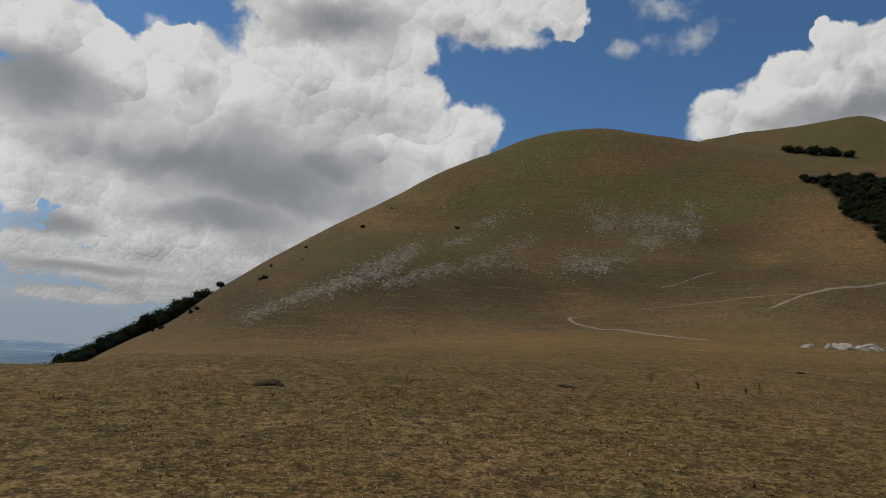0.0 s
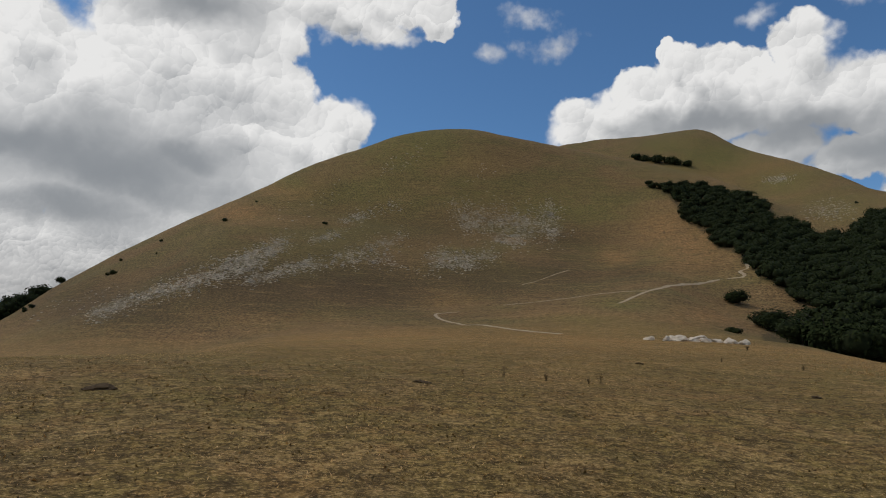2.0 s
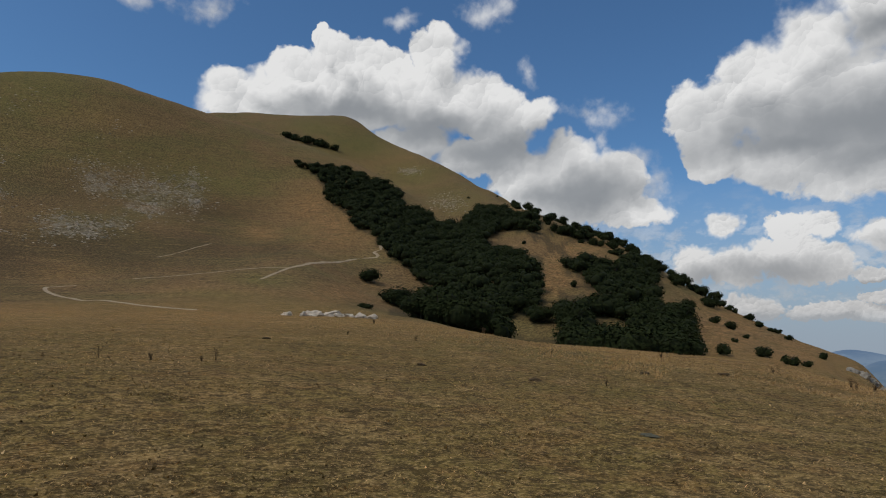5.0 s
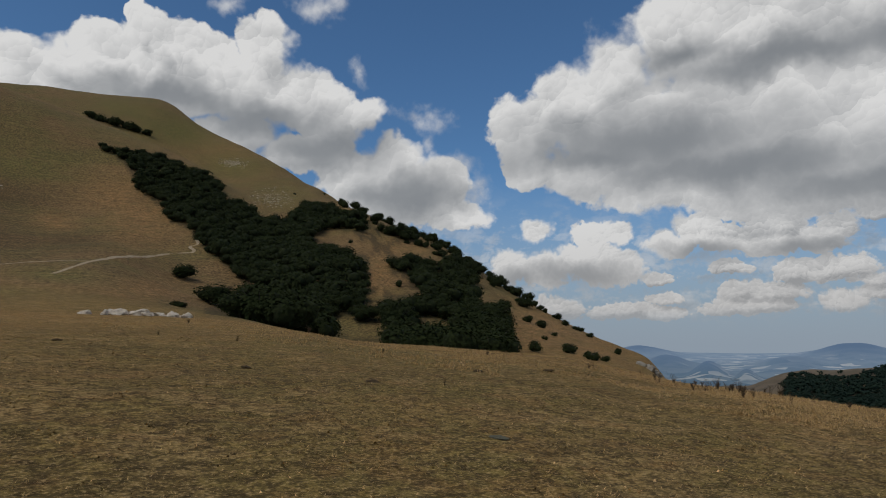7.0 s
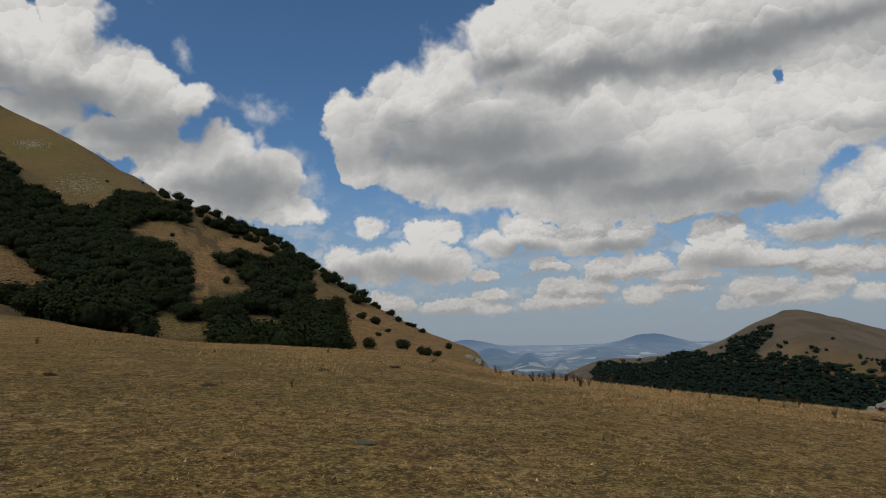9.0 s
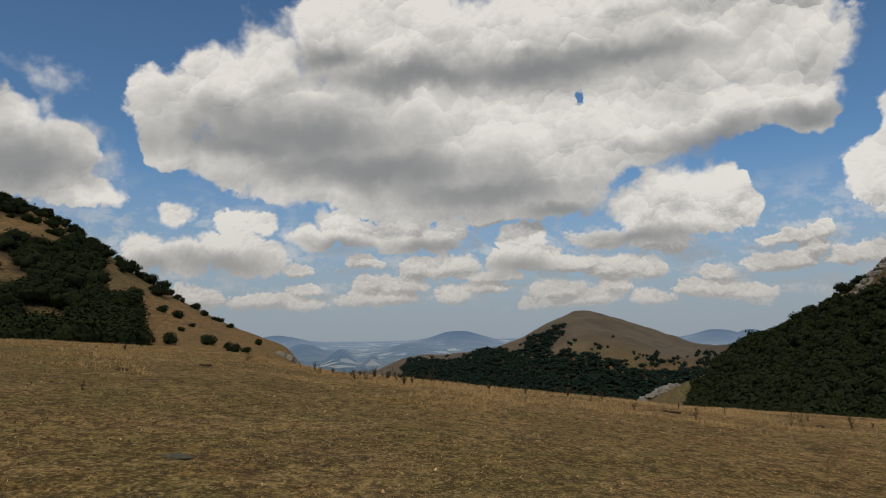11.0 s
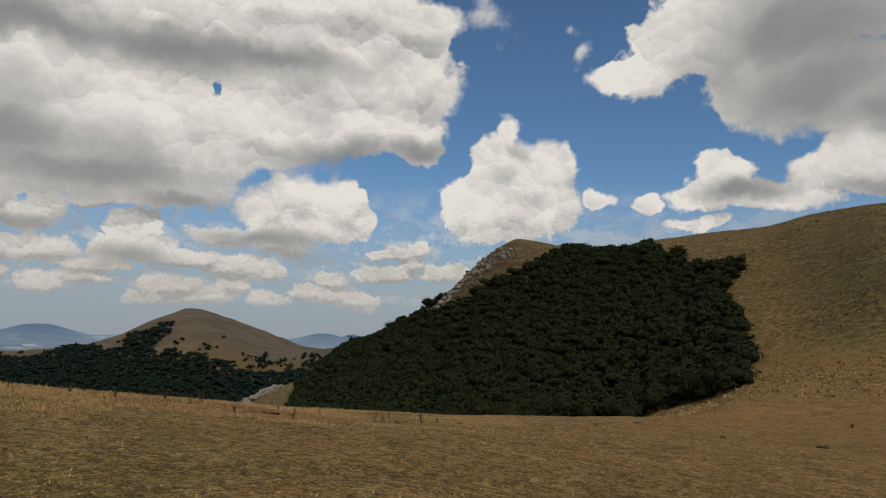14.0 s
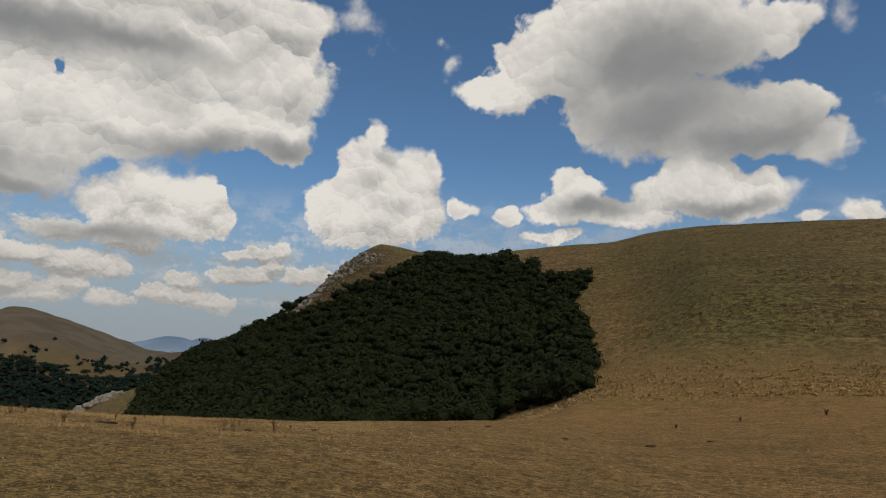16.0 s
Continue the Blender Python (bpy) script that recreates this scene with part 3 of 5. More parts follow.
CREST += [(111.7, 24, -6.2), (117.6, 26, -6.35), (123.7, 29, -6.28), (133, 36, -6.03), (142.7, 46, -5.5), (150, 52, -4.9), (163, 52, -3.6), (180, 50, -2.5), (240, 40, -1.5), (300, 15, -3.4)]
FOOT = [(-60, 40, -10), (-34, 40, -6.5), (-27, 120, -3.2), (-20, 130, -2.0), (-12, 140, -0.9), (-5, 150, 1.0), (2, 170, 2.6), (12, 194, 4.0), (20, 190, 4.9), (29, 180, 6.0),
        (36, 190, 3.9), (41, 185, 2.4), (46, 165, 0.4), (50, 150, -0.6), (58, 130, -1.8), (64, 115, -2.4), (72, 90, -3.6), (76, 60, -5.5), (80, 50, -7.5), (95, 45, -8.5)]
FOOT += [(104, 60, -8.0), (110, 90, -8.5), (118, 95, -8.0), (125, 92, -7.6), (135, 85, -6.5), (140, 80, -4.9), (145, 80, -2.4), (150, 80, -1.2), (160, 80, 0.0), (180, 85, 0.5), (240, 120, 0), (300, 40, -10)]
MID = [(-60, 150, -14), (-34, 150, -10), (-27, 260, -2.5), (-20, 280, 1.0), (-12, 310, 6.2), (-7, 345, 10.2), (1, 360, 11.3), (12, 350, 11.0), (20, 340, 10.2), (26, 329, 9.3),
       (32, 330, 10.2), (36.8, 300, 9.6), (41, 270, 7.6), (46, 230, 6.0), (50, 220, 5.0), (54, 220, 4.6), (58, 220, 3.9), (63, 210, 2.0), (68, 190, 0.0), (72, 170, -1.5), (75, 150, -3.6)]
MID += [(78, 140, -7), (85, 150, -12), (95, 150, -12), (104, 130, -8.2), (110, 150, -5.5), (118, 160, -1.6), (125, 150, 1.3), (132, 145, 2.0), (140, 138, 3.0), (145, 130, 3.4), (150, 120, 4.6),
        (154, 115, 6.3), (160, 115, 6.5), (170, 115, 6.0), (180, 120, 5), (240, 200, 2), (300, 150, -14)]
RIDGE = [(-60, 400, -12), (-34, 350, -6), (-29, 400, -2.6), (-26, 420, -0.7), (-22.2, 430, 1.5), (-18.25, 450, 4.7), (-13.9, 460, 7.8), (-9.4, 470, 10.7), (-4.6, 480, 13.55),
         (-1.2, 490, 15.6), (2.8, 500, 17.5), (7.8, 510, 19.3), (12.8, 520, 19.9), (18, 530, 19.4), (22.1, 540, 18.6), (28, 530, 17.55), (32.6, 510, 16.2), (36.6, 470, 14.8), (41.3, 400, 12.0)]
RIDGE += [(46, 380, 11.6), (48, 430, 12.2), (50, 420, 11.2), (54.2, 400, 9.5), (58.2, 380, 7.8), (63.1, 340, 4.5), (67.9, 300, 1.7), (72.5, 260, -0.4), (74.3, 240, -1.2), (75.5, 225, -2.5), (77, 220, -5),
          (80, 260, -9), (90, 300, -12), (100, 260, -9.5), (104, 200, -6.4)]
RIDGE += [(105.5, 190, -5.6), (108.5, 195, -4.2), (111.2, 205, -2.3), (115, 215, -0.2), (120.2, 225, 3.3), (122.9, 225, 5.9), (125.3, 222, 7.8), (126.7, 220, 8.35), (129.2, 218, 8.0), (132, 215, 7.6),
          (135, 212, 7.8), (138.6, 210, 8.6), (142.5, 208, 9.0), (146.3, 206, 9.27), (149.6, 205, 9.95), (156, 205, 10.3), (166, 205, 10.1), (180, 220, 8), (200, 250, 5), (240, 300, 2), (280, 350, -4), (300, 400, -12)]
SADDLE = [(-60, 700, -10), (-27, 600, -6), (0, 650, 10), (12, 660, 14.8), (20, 640, 16.6), (28, 610, 16.4), (36, 560, 13.9), (41, 470, 12.4), (46, 440, 12.3), (48, 500, 12.1), (50, 520, 9), (60, 500, 1),
          (70, 420, -5), (76, 400, -9), (90, 600, -9), (104, 500, -9), (115, 400, -4), (130, 350, 3), (150, 350, 5), (180, 350, 3), (240, 500, -3), (300, 700, -10)]
BACK = [(-60, 1100, -6), (-27, 1000, -5), (0, 1000, 6), (12, 950, 13), (18, 950, 17), (22.1, 950, 18.5), (25.5, 950, 18.85), (29, 950, 18.85), (33.1, 950, 19.1), (34.1, 950, 18.9), (36.6, 900, 17.5),
        (41.4, 780, 15.5), (45.5, 650, 13.3), (48, 600, 12.2), (50, 700, 9), (60, 800, 0), (72, 1000, -5)]
BACK += [(78, 1250, -4.2), (80.2, 1280, -3.35), (82, 1300, -3.26), (83.9, 1300, -2.5), (85.8, 1300, -2.2), (87.9, 1300, -2.0), (92, 1300, -1.5), (94.3, 1300, -0.9), (96.5, 1300, 0.3), (98.4, 1300, 1.20),
         (99.3, 1300, 1.52), (99.8, 1300, 1.50), (101.2, 1300, 1.22), (104.1, 1300, 0.32), (107, 1300, -0.7), (109, 1300, -1.15), (111.5, 1300, -1.25), (115, 1300, -1.6), (125, 1200, -2), (150, 1000, 0), (180, 1000, 0), (240, 1100, -3), (300, 1100, -6)]
LINES = [np.array(v, float) for v in (CREST, FOOT, MID, RIDGE, SADDLE, BACK)]


# rounding of brows and tops
TRIM = [((-60, 45, 60, 140, 150, 300), (0, 0, -0.3, -0.3, 0, 0)), ((0, 1), (0, 0)), ((0, 1), (0, 0)), ((-60, -22, -15, 0, 36, 45, 60, 125, 140, 170, 300), (0, 0, -0.15, -0.35, -0.35, -0.2, 0, 0, -0.25, -0.3, 0)),
        ((0, 1), (0, 0)), ((-60, 15, 25, 36, 46, 60, 90, 300), (0, -0.2, -0.4, -0.5, -0.3, 0, 0, 0))]


def wrap(az):
    return (np.asarray(az, float) + 60) % 360 - 60


def value_noise(x, y, seed):
    """Smooth random field of -1..1 with cells of size 1."""
    xi, yi = np.floor(x).astype(np.int64), np.floor(y).astype(np.int64)
    fx, fy = x - xi, y - yi
    fx, fy = fx * fx * (3 - 2 * fx), fy * fy * (3 - 2 * fy)

    def cell(i, j):
        n = (i * 374761393 + j * 668265263 + seed * 974711) & 0xFFFFFFFF
        n = ((n ^ (n >> 13)) * 1274126177) & 0xFFFFFFFF
        return ((n ^ (n >> 16)) & 0xFFFF) / 32767.5 - 1
    a, b, c, d = cell(xi, yi), cell(xi + 1, yi), cell(xi, yi + 1), cell(xi + 1, yi + 1)
    return (a * (1 - fx) + b * fx) * (1 - fy) + (c * (1 - fx) + d * fx) * fy


def fbm(x, y, seed, octaves=4, gain=0.5):
    total, amp = 0.0, 1.0
    for i in range(octaves):
        total = total + amp * value_noise(x * 2 ** i, y * 2 ** i, seed + i)
        amp *= gain
    return total


def knots(az):
    """Distances and heights of the land's lines at these azimuths: arrays of knots x azimuths."""
    az = wrap(az)
    c = np.cos(np.radians(az))
    rs, zs = [np.zeros_like(az)], [EYE - 1.48 + 0 * az]
    for r in (4.0, 8.0, 11.0):
        rs.append(np.full_like(az, r))
        zs.append(EYE - 1.48 + 0.0907 * r * c)
    for line, trim in zip(LINES, TRIM):
        r = pchip(az, line[:, 0], line[:, 1])
        e = pchip(az, line[:, 0], line[:, 2]) + np.interp(az, trim[0], trim[1])
        rs.append(r)
        zs.append(EYE + r * np.tan(np.radians(e)))
    rs.append(rs[-1] + 260)
    zs.append(np.minimum(zs[-1] - 60, EYE - 95))
    rs.append(np.full_like(az, 2300.0))
    zs.append(np.full_like(az, EYE - 145.0))
    return np.array(rs), np.array(zs)


def ground(x, y, rough=True):
    """Height of the land at x, y (arrays)."""
    x, y = np.atleast_1d(np.asarray(x, float)), np.atleast_1d(np.asarray(y, float))
    dx, dy = x - CX, y - CY
    r, az = np.hypot(dx, dy), np.degrees(np.arctan2(dx, dy))
    R, Z = knots(az)
    h = np.diff(R, axis=0)
    d = np.diff(Z, axis=0) / h
    m = np.zeros_like(R)
    w1, w2 = 2 * h[1:] + h[:-1], h[1:] + 2 * h[:-1]
    same = d[1:] * d[:-1] > 0
    a, b = np.where(same, d[:-1], 1), np.where(same, d[1:], 1)
    m[1:-1] = np.where(same, (w1 + w2) / (w1 / a + w2 / b), 0)
    m[0], m[-1] = d[0], d[-1]
    i = np.clip((r[None] >= R).sum(0) - 1, 0, len(R) - 2)
    j = np.arange(len(r))
    t = np.clip((r - R[i, j]) / h[i, j], 0, 1)
    z = (Z[i, j] * (1 + 2 * t) * (1 - t) ** 2 + m[i, j] * h[i, j] * t * (1 - t) ** 2 + Z[i + 1, j] * t * t * (3 - 2 * t) + m[i + 1, j] * h[i, j] * t * t * (t - 1))
    if rough:
        far = np.clip((r - 60) / 200, 0, 1)
        z = z + far * (0.9 * fbm(x / 38, y / 38, 3) + 0.002 * r * fbm(x / 110, y / 110, 9, 3))
        z = z + np.clip((r - 800) / 200, 0, 1) * 3.5 * fbm(x / 95, y / 95, 51, 4)
        near = np.clip(r / 12, 0, 1)
        z = z + near * 0.05 * fbm(x / 4.5, y / 4.5, 21) + 0.018 * fbm(x / 0.7, y / 0.7, 33, 3)
    return z


def at(az, r):
    return CX + r * math.sin(radians(az)), CY + r * math.cos(radians(az))


def spot(az, el, near=60.0):
    """The place where the land, from `near` metres on, first rises to this elevation in this direction."""
    r = np.geomspace(near, 1500, 500)
    x, y = CX + r * np.sin(radians(az)), CY + r * np.cos(radians(az))
    z = ground(x, y)
    e = np.degrees(np.arctan2(z - EYE, r))
    hit = np.nonzero(e >= el)[0]
    i = int(hit[0]) if len(hit) else int(np.argmax(e))
    return float(x[i]), float(y[i]), float(z[i])


def mesh_object(name, verts, faces, mats, smooth=True, parent=None):
    me = bpy.data.meshes.new(name)
    me.from_pydata(verts, [], faces)
    for mt in (mats if isinstance(mats, (list, tuple)) else [mats]):
        me.materials.append(mt)
    if smooth:
        me.shade_smooth()
    ob = new(name, me)
    if parent is not None:
        ob.parent = parent
    return ob


# cover of the land: azimuth, elevation, half widths, amount
# screes as streaks: from azimuth, elevation to azimuth, elevation, half width, amount
STREAKS = [(-16.36, 2.35, -2.63, 8.95, 0.49, 1.2), (-10.97, 4.67, -2.39, 9.21, 0.59, 1.3), (-7.19, 5.93, -4.32, 7.62, 0.49, 1.2), (-5.22, 5.82, 0.18, 7.64, 0.39, 1.2), (-3.03, 6.71, 0.17, 8.0, 0.34, 1.2), (0.19, 7.32, 7.82, 10.45, 0.54, 0.9), (2.16, 8.08, 7.12, 8.64, 0.59, 0.9), (-0.4, 9.49, 2.33, 10.48, 0.34, 1.0), (2.29, 11.56, 7.49, 13.31, 0.39, 0.8), (2.79, 11.62, 4.29, 12.06, 0.25, 1.4), (10.54, 8.34, 15.76, 9.2, 0.69, 1.1), (11.02, 9.08, 14.36, 8.22, 0.49, 1.0), (12.41, 13.22, 21.67, 12.67, 0.69, 0.8), (13.39, 12.03, 21.44, 11.57, 0.89, 1.1)]
STREAKS += [(16.23, 10.4, 18.98, 10.64, 0.69, 1.0), (20.79, 13.67, 21.12, 10.41, 0.44, 1.0), (17.61, 9.92, 18.3, 10.39, 0.3, 0.8), (5.65, 8.18, 11.28, 7.15, 0.12, 0.8), (1.2, 9.6, 4.9, 12.2, 0.35, 0.5), (4.2, 11.6, 8.0, 13.4, 0.4, 0.5), (6.0, 16.0, 9.5, 18.0, 0.5, 0.5), (13, 15.6, 16, 16.6, 0.5, 0.35), (-3, 11.5, 2, 14.0, 0.6, 0.3), (-20, 2.2, -15, 4.4, 0.4, 0.4)]
SCREE_BEYOND = [(39.3, 14.9, 0.9, 0.3, 1.2), (42.7, 12.3, 1.6, 0.7, 0.5), (121.82, 5.0, 1.3, 1.0, 0.6), (123.41, 6.5, 1.2, 0.8, 0.5), (125.05, 7.19, 1.5, 0.7, 0.3), (105, -5.2, 0.6, 0.4, 0.5), (75, -2.2, 0.9, 0.7, 0.9)]
# entries on the spur, left crest and ridge glades paint sunlight into the grass
DRY_AND_SUNLIT = [(38, 15.6, 6, 2.0, 0.5), (46, 12.2, 4, 1.2, 0.6), (66, 1.5, 5, 2.5, 1.0), (54.5, 8.3, 3.5, 0.9, 1.0), (52, 6, 1.6, 2.6, 0.9), (70, -0.5, 3.5, 1.2, 1.0), (-6.2, 11.4, 2.6, 0.9, 1.0), (-2.2, 13.8, 2.8, 0.9, 1.0), (22, 4.0, 5, 0.7, 0.7), (32.6, 9.7, 3, 2.2, 1), (30.6, 11.5, 2.5, 1.8, 0.9), (12, 5.0, 2.5, 0.9, 0.7), (13.3, 17.1, 3, 0.6, 0.6), (26.6, 9.1, 1.6, 0.8, 0.9), (33, 4.2, 3, 1.0, 0.9), (-1, 2.2, 9, 1.6, 0.5), (-12, 0.6, 10, 1.2, 0.5),
       (10, 2.2, 10, 0.8, 0.6), (146.8, 2.0, 1.8, 4, 0.9), (150, -2.2, 9, 1.4, 0.8)]
# the spur's greens are strengthened to stand in for sun on its top
GREEN_AND_SUNLIT = [(21.5, 14.2, 5, 1.6, 0.8), (14.5, 14.5, 5, 1.6, 0.6), (34.5, 17.0, 4, 1.3, 1.2), (39.5, 14.6, 3.5, 1.0, 1.0), (31.6, 18.2, 4, 0.8, 0.9), (25, 13.2, 3.5, 1.2, 0.9), (-2, 14.4, 2.2, 0.8, 0.9), (6, 14, 8, 3, 0.6), (8, 18, 7, 2.2, 0.9), (27, 5.2, 3.5, 0.6, 0.9),
         (23.5, 3.8, 4, 0.5, 0.7), (156, 4.5, 10, 5, 1.0), (148, 7, 4, 2, 0.5), (165, 7, 8, 3, 0.6), (107.4, -4.5, 2.0, 0.8, 1.1), (44, 12.4, 3, 1.2, 0.8)]
HEATH = [(-14, 3.0, 7, 2.2, 0.9), (-5, 5.2, 8, 2.4, 1.0), (5, 6.0, 8, 2.2, 1.0), (14, 7.0, 7, 1.8, 0.8), (21, 7.6, 5, 1.6, 0.7), (10, 11.5, 6, 1.6, 0.55), (22, 10.6, 4, 1.2, 0.6), (27.5, 7.8, 2.5, 0.8, 0.6), (122, 4.5, 4, 2.0, 0.9), (124.5, 6.8, 3.5, 1.5, 1.3), (158, 5.5, 10, 4.5, 1.0), (168, 3, 9, 4, 0.9), (118, 1.5, 5, 2.0, 0.9), (112, -2, 4, 1.6, 0.9)]


def blobs(rows, az, el):
    total = np.zeros_like(az)
    for a, e, w, h, k in rows:
        total = np.maximum(total, k * np.exp(-((az - a) / w) ** 2 - ((el - e) / h) ** 2))
    return total


def inside(poly, az, el):
    """Which of these directions lie inside the outline."""
    ok = np.zeros(len(az), bool)
    n = len(poly)
    for i in range(n):
        (x1, y1), (x2, y2) = poly[i], poly[(i + 1) % n]
        cross = (y1 > el) != (y2 > el)
        xi = (x2 - x1) * (el - y1) / ((y2 - y1) if y2 != y1 else 1e-9) + x1
        ok ^= cross & (az < xi)
    return ok


WOOD_SLOPE = [(28.91, 15.53), (29.61, 15.8), (30.65, 15.46), (32.09, 15.59), (34.25, 15.08), (36.25, 14.51), (37.39, 14.02), (38.55, 13.33), (38.82, 12.28), (40.66, 12.07), (41.24, 11.49), (41.64, 10.9),
    (42.58, 10.75), (43.52, 10.89), (44.45, 11.51), (45.62, 12.33), (46.59, 12.46), (48.31, 12.04), (50.29, 11.32), (51.78, 10.66), (53.03, 10.29), (54.28, 9.96), (55.53, 9.62), (56.52, 9.43),
    (57.77, 8.84), (58.52, 8.15), (59.26, 7.45), (60.24, 6.66), (60.73, 5.77), (59.84, 5.04), (60.47, 4.3), (62.18, 3.8), (62.75, 2.92), (63.37, 1.85), (63.44, 0.4), (63.23, -2.25),
    (61.64, -2.25), (59.21, -2.06), (56.29, -1.76), (53.37, -1.47), (50.47, -1.18), (48.07, -0.8), (43.84, -0.34), (40.17, 0.39), (37.5, 2.6), (36.82, 3.14), (36.87, 3.97), (37.64, 4.31),
    (39.18, 4.3), (40.1, 3.67), (40.5, 4.85), (40.58, 5.23), (39.09, 6.45), (38.38, 7.35), (37.25, 7.77), (36.26, 8.41), (36.51, 9.35), (35.63, 9.61), (34.1, 10.1), (33.83, 11.12),
    (32.83, 11.8), (31.88, 12.38), (31.49, 13.23), (31.29, 13.87), (30.6, 14.45), (29.68, 14.85)]
GLADES = [(48.36, 9.37, 1.87, 0.59), (50.33, 8.58, 1.08, 0.69), (51.2, 6.6, 0.3, 1.2), (51.93, 6.74, 0.89, 1.48), (53.32, 5.43, 1.18, 0.79), (54.56, 4.7, 1.08, 0.39), (51.62, 4.54, 0.69, 0.89), (54.2, 8.4, 1.5, 0.6), (52.3, 9.3, 0.8, 0.35), (56.1, 8.2, 2.0, 0.55), (57.2, 7.7, 1.0, 0.5), (50.6, 1.3, 1.9, 0.55), (48.52, 1.95, 1.67, 0.54),
    (52.6, 1.3, 1.1, 0.45), (51.0, 1.8, 1.7, 0.35), (56.78, 1.82, 1.28, 0.49), (55.56, 1.63, 0.79, 0.39), (61.6, 4.54, 1.48, 0.39), (51.05, 9.92, 0.59, 0.3)]
WOOD_D = [(106.9, -6.5), (107.6, -5.0), (108.6, -4.3), (109.6, -3.1), (111.6, -1.4), (113.92, -0.69), (114.76, -0.26), (115.84, 0.35), (116.95, 0.98), (118.5, 1.44), (119.84, 2.17), (121.2, 2.75),
    (123.02, 4.06), (124.88, 5.16), (126.08, 5.59), (127.28, 6.25), (128.74, 7.19), (130.73, 7.8), (132.71, 7.66), (134.69, 7.77), (136.18, 7.95), (137.65, 8.32), (138.23, 8.0), (140.17, 7.56),
    (139.83, 7.09), (141.28, 6.88), (142.95, 6.65), (143.91, 7.07), (145.16, 6.44), (144.59, 5.72), (143.63, 4.85), (143.37, 3.86), (143.8, 2.68), (144.91, 1.86), (144.65, 1.06), (145.38, 0.13),
    (145.01, -0.8), (144.3, -3.0), (142.6, -3.7), (140.2, -4.6), (137.8, -5.3), (135.4, -6.3), (134.5, -9), (106.0, -9)]
WOOD_C = [(84.65, -2.13), (85.77, -2.05), (88.69, -2.34), (90.15, -1.78), (91.04, -1.41), (93.32, -1.34), (93.55, -1.68), (94.51, -1.59), (95.03, -0.45), (96.48, -0.08), (97.69, 0.57), (98.41, 0.56),
    (98.37, -0.3), (97.64, -1.01), (96.91, -1.48), (97.61, -1.81), (98.34, -1.25), (99.73, -1.64), (101.11, -2.12), (102.92, -2.46), (103.35, -3.06), (105.13, -3.24), (107.32, -3.14), (108.82, -3.05),
    (112.5, -2.6), (114, -7), (83, -7)]
FAR_SINGLES = [(102.22, -0.73), (98.57, -1.4), (99.05, -1.07), (100.77, -1.42), (101.08, -1.7), (100.96, -2.17), (101.77, -1.57), (100.42, -1.79), (104.29, -2.19), (104.86, -2.33), (105.62, -2.19), (106.12, -2.74),
    (105.94, -2.78), (106.91, -2.6), (107.22, -2.56), (108.74, -2.33), (109.05, -2.69), (109.3, -2.15), (109.58, -2.42), (109.81, -2.06), (108.92, -2.02), (109.04, -2.91), (109.47, -2.78), (103.84, -2.14),
    (88.2, -2.23), (86.98, -2.26), (89.66, -2.01), (86.74, -2.16), (106.47, -2.69), (102.88, -3.38), (94.52, -1.31)]
RIDGE_SHRUBS = [(114.99, -0.14), (115.47, 0.14), (116.02, 0.45), (116.45, 0.7), (117.01, 1.06), (117.54, 1.39), (118.06, 1.7), (118.55, 2.03), (119.08, 2.43), (119.67, 2.91), (120.13, 3.31), (116.73, 0.87),
    (118.47, 1.98), (119.35, 2.65)]


def in_glade(az, el):
    ok = np.zeros(len(az), bool)
    for a, e, w, h in GLADES:
        ok |= ((az - a) / w) ** 2 + ((el - e) / h) ** 2 < 1
    return ok


def streaks(rows, az, el):
    total = np.zeros_like(az)
    for a0, e0, a1, e1, w, k in rows:
        t = np.clip(((az - a0) * (a1 - a0) + (el - e0) * (e1 - e0)) / ((a1 - a0) ** 2 + (e1 - e0) ** 2), 0, 1)
        d = np.hypot(az - a0 - t * (a1 - a0), el - e0 - t * (e1 - e0))
        total = np.maximum(total, k * np.exp(-(d / w) ** 2))
    return total


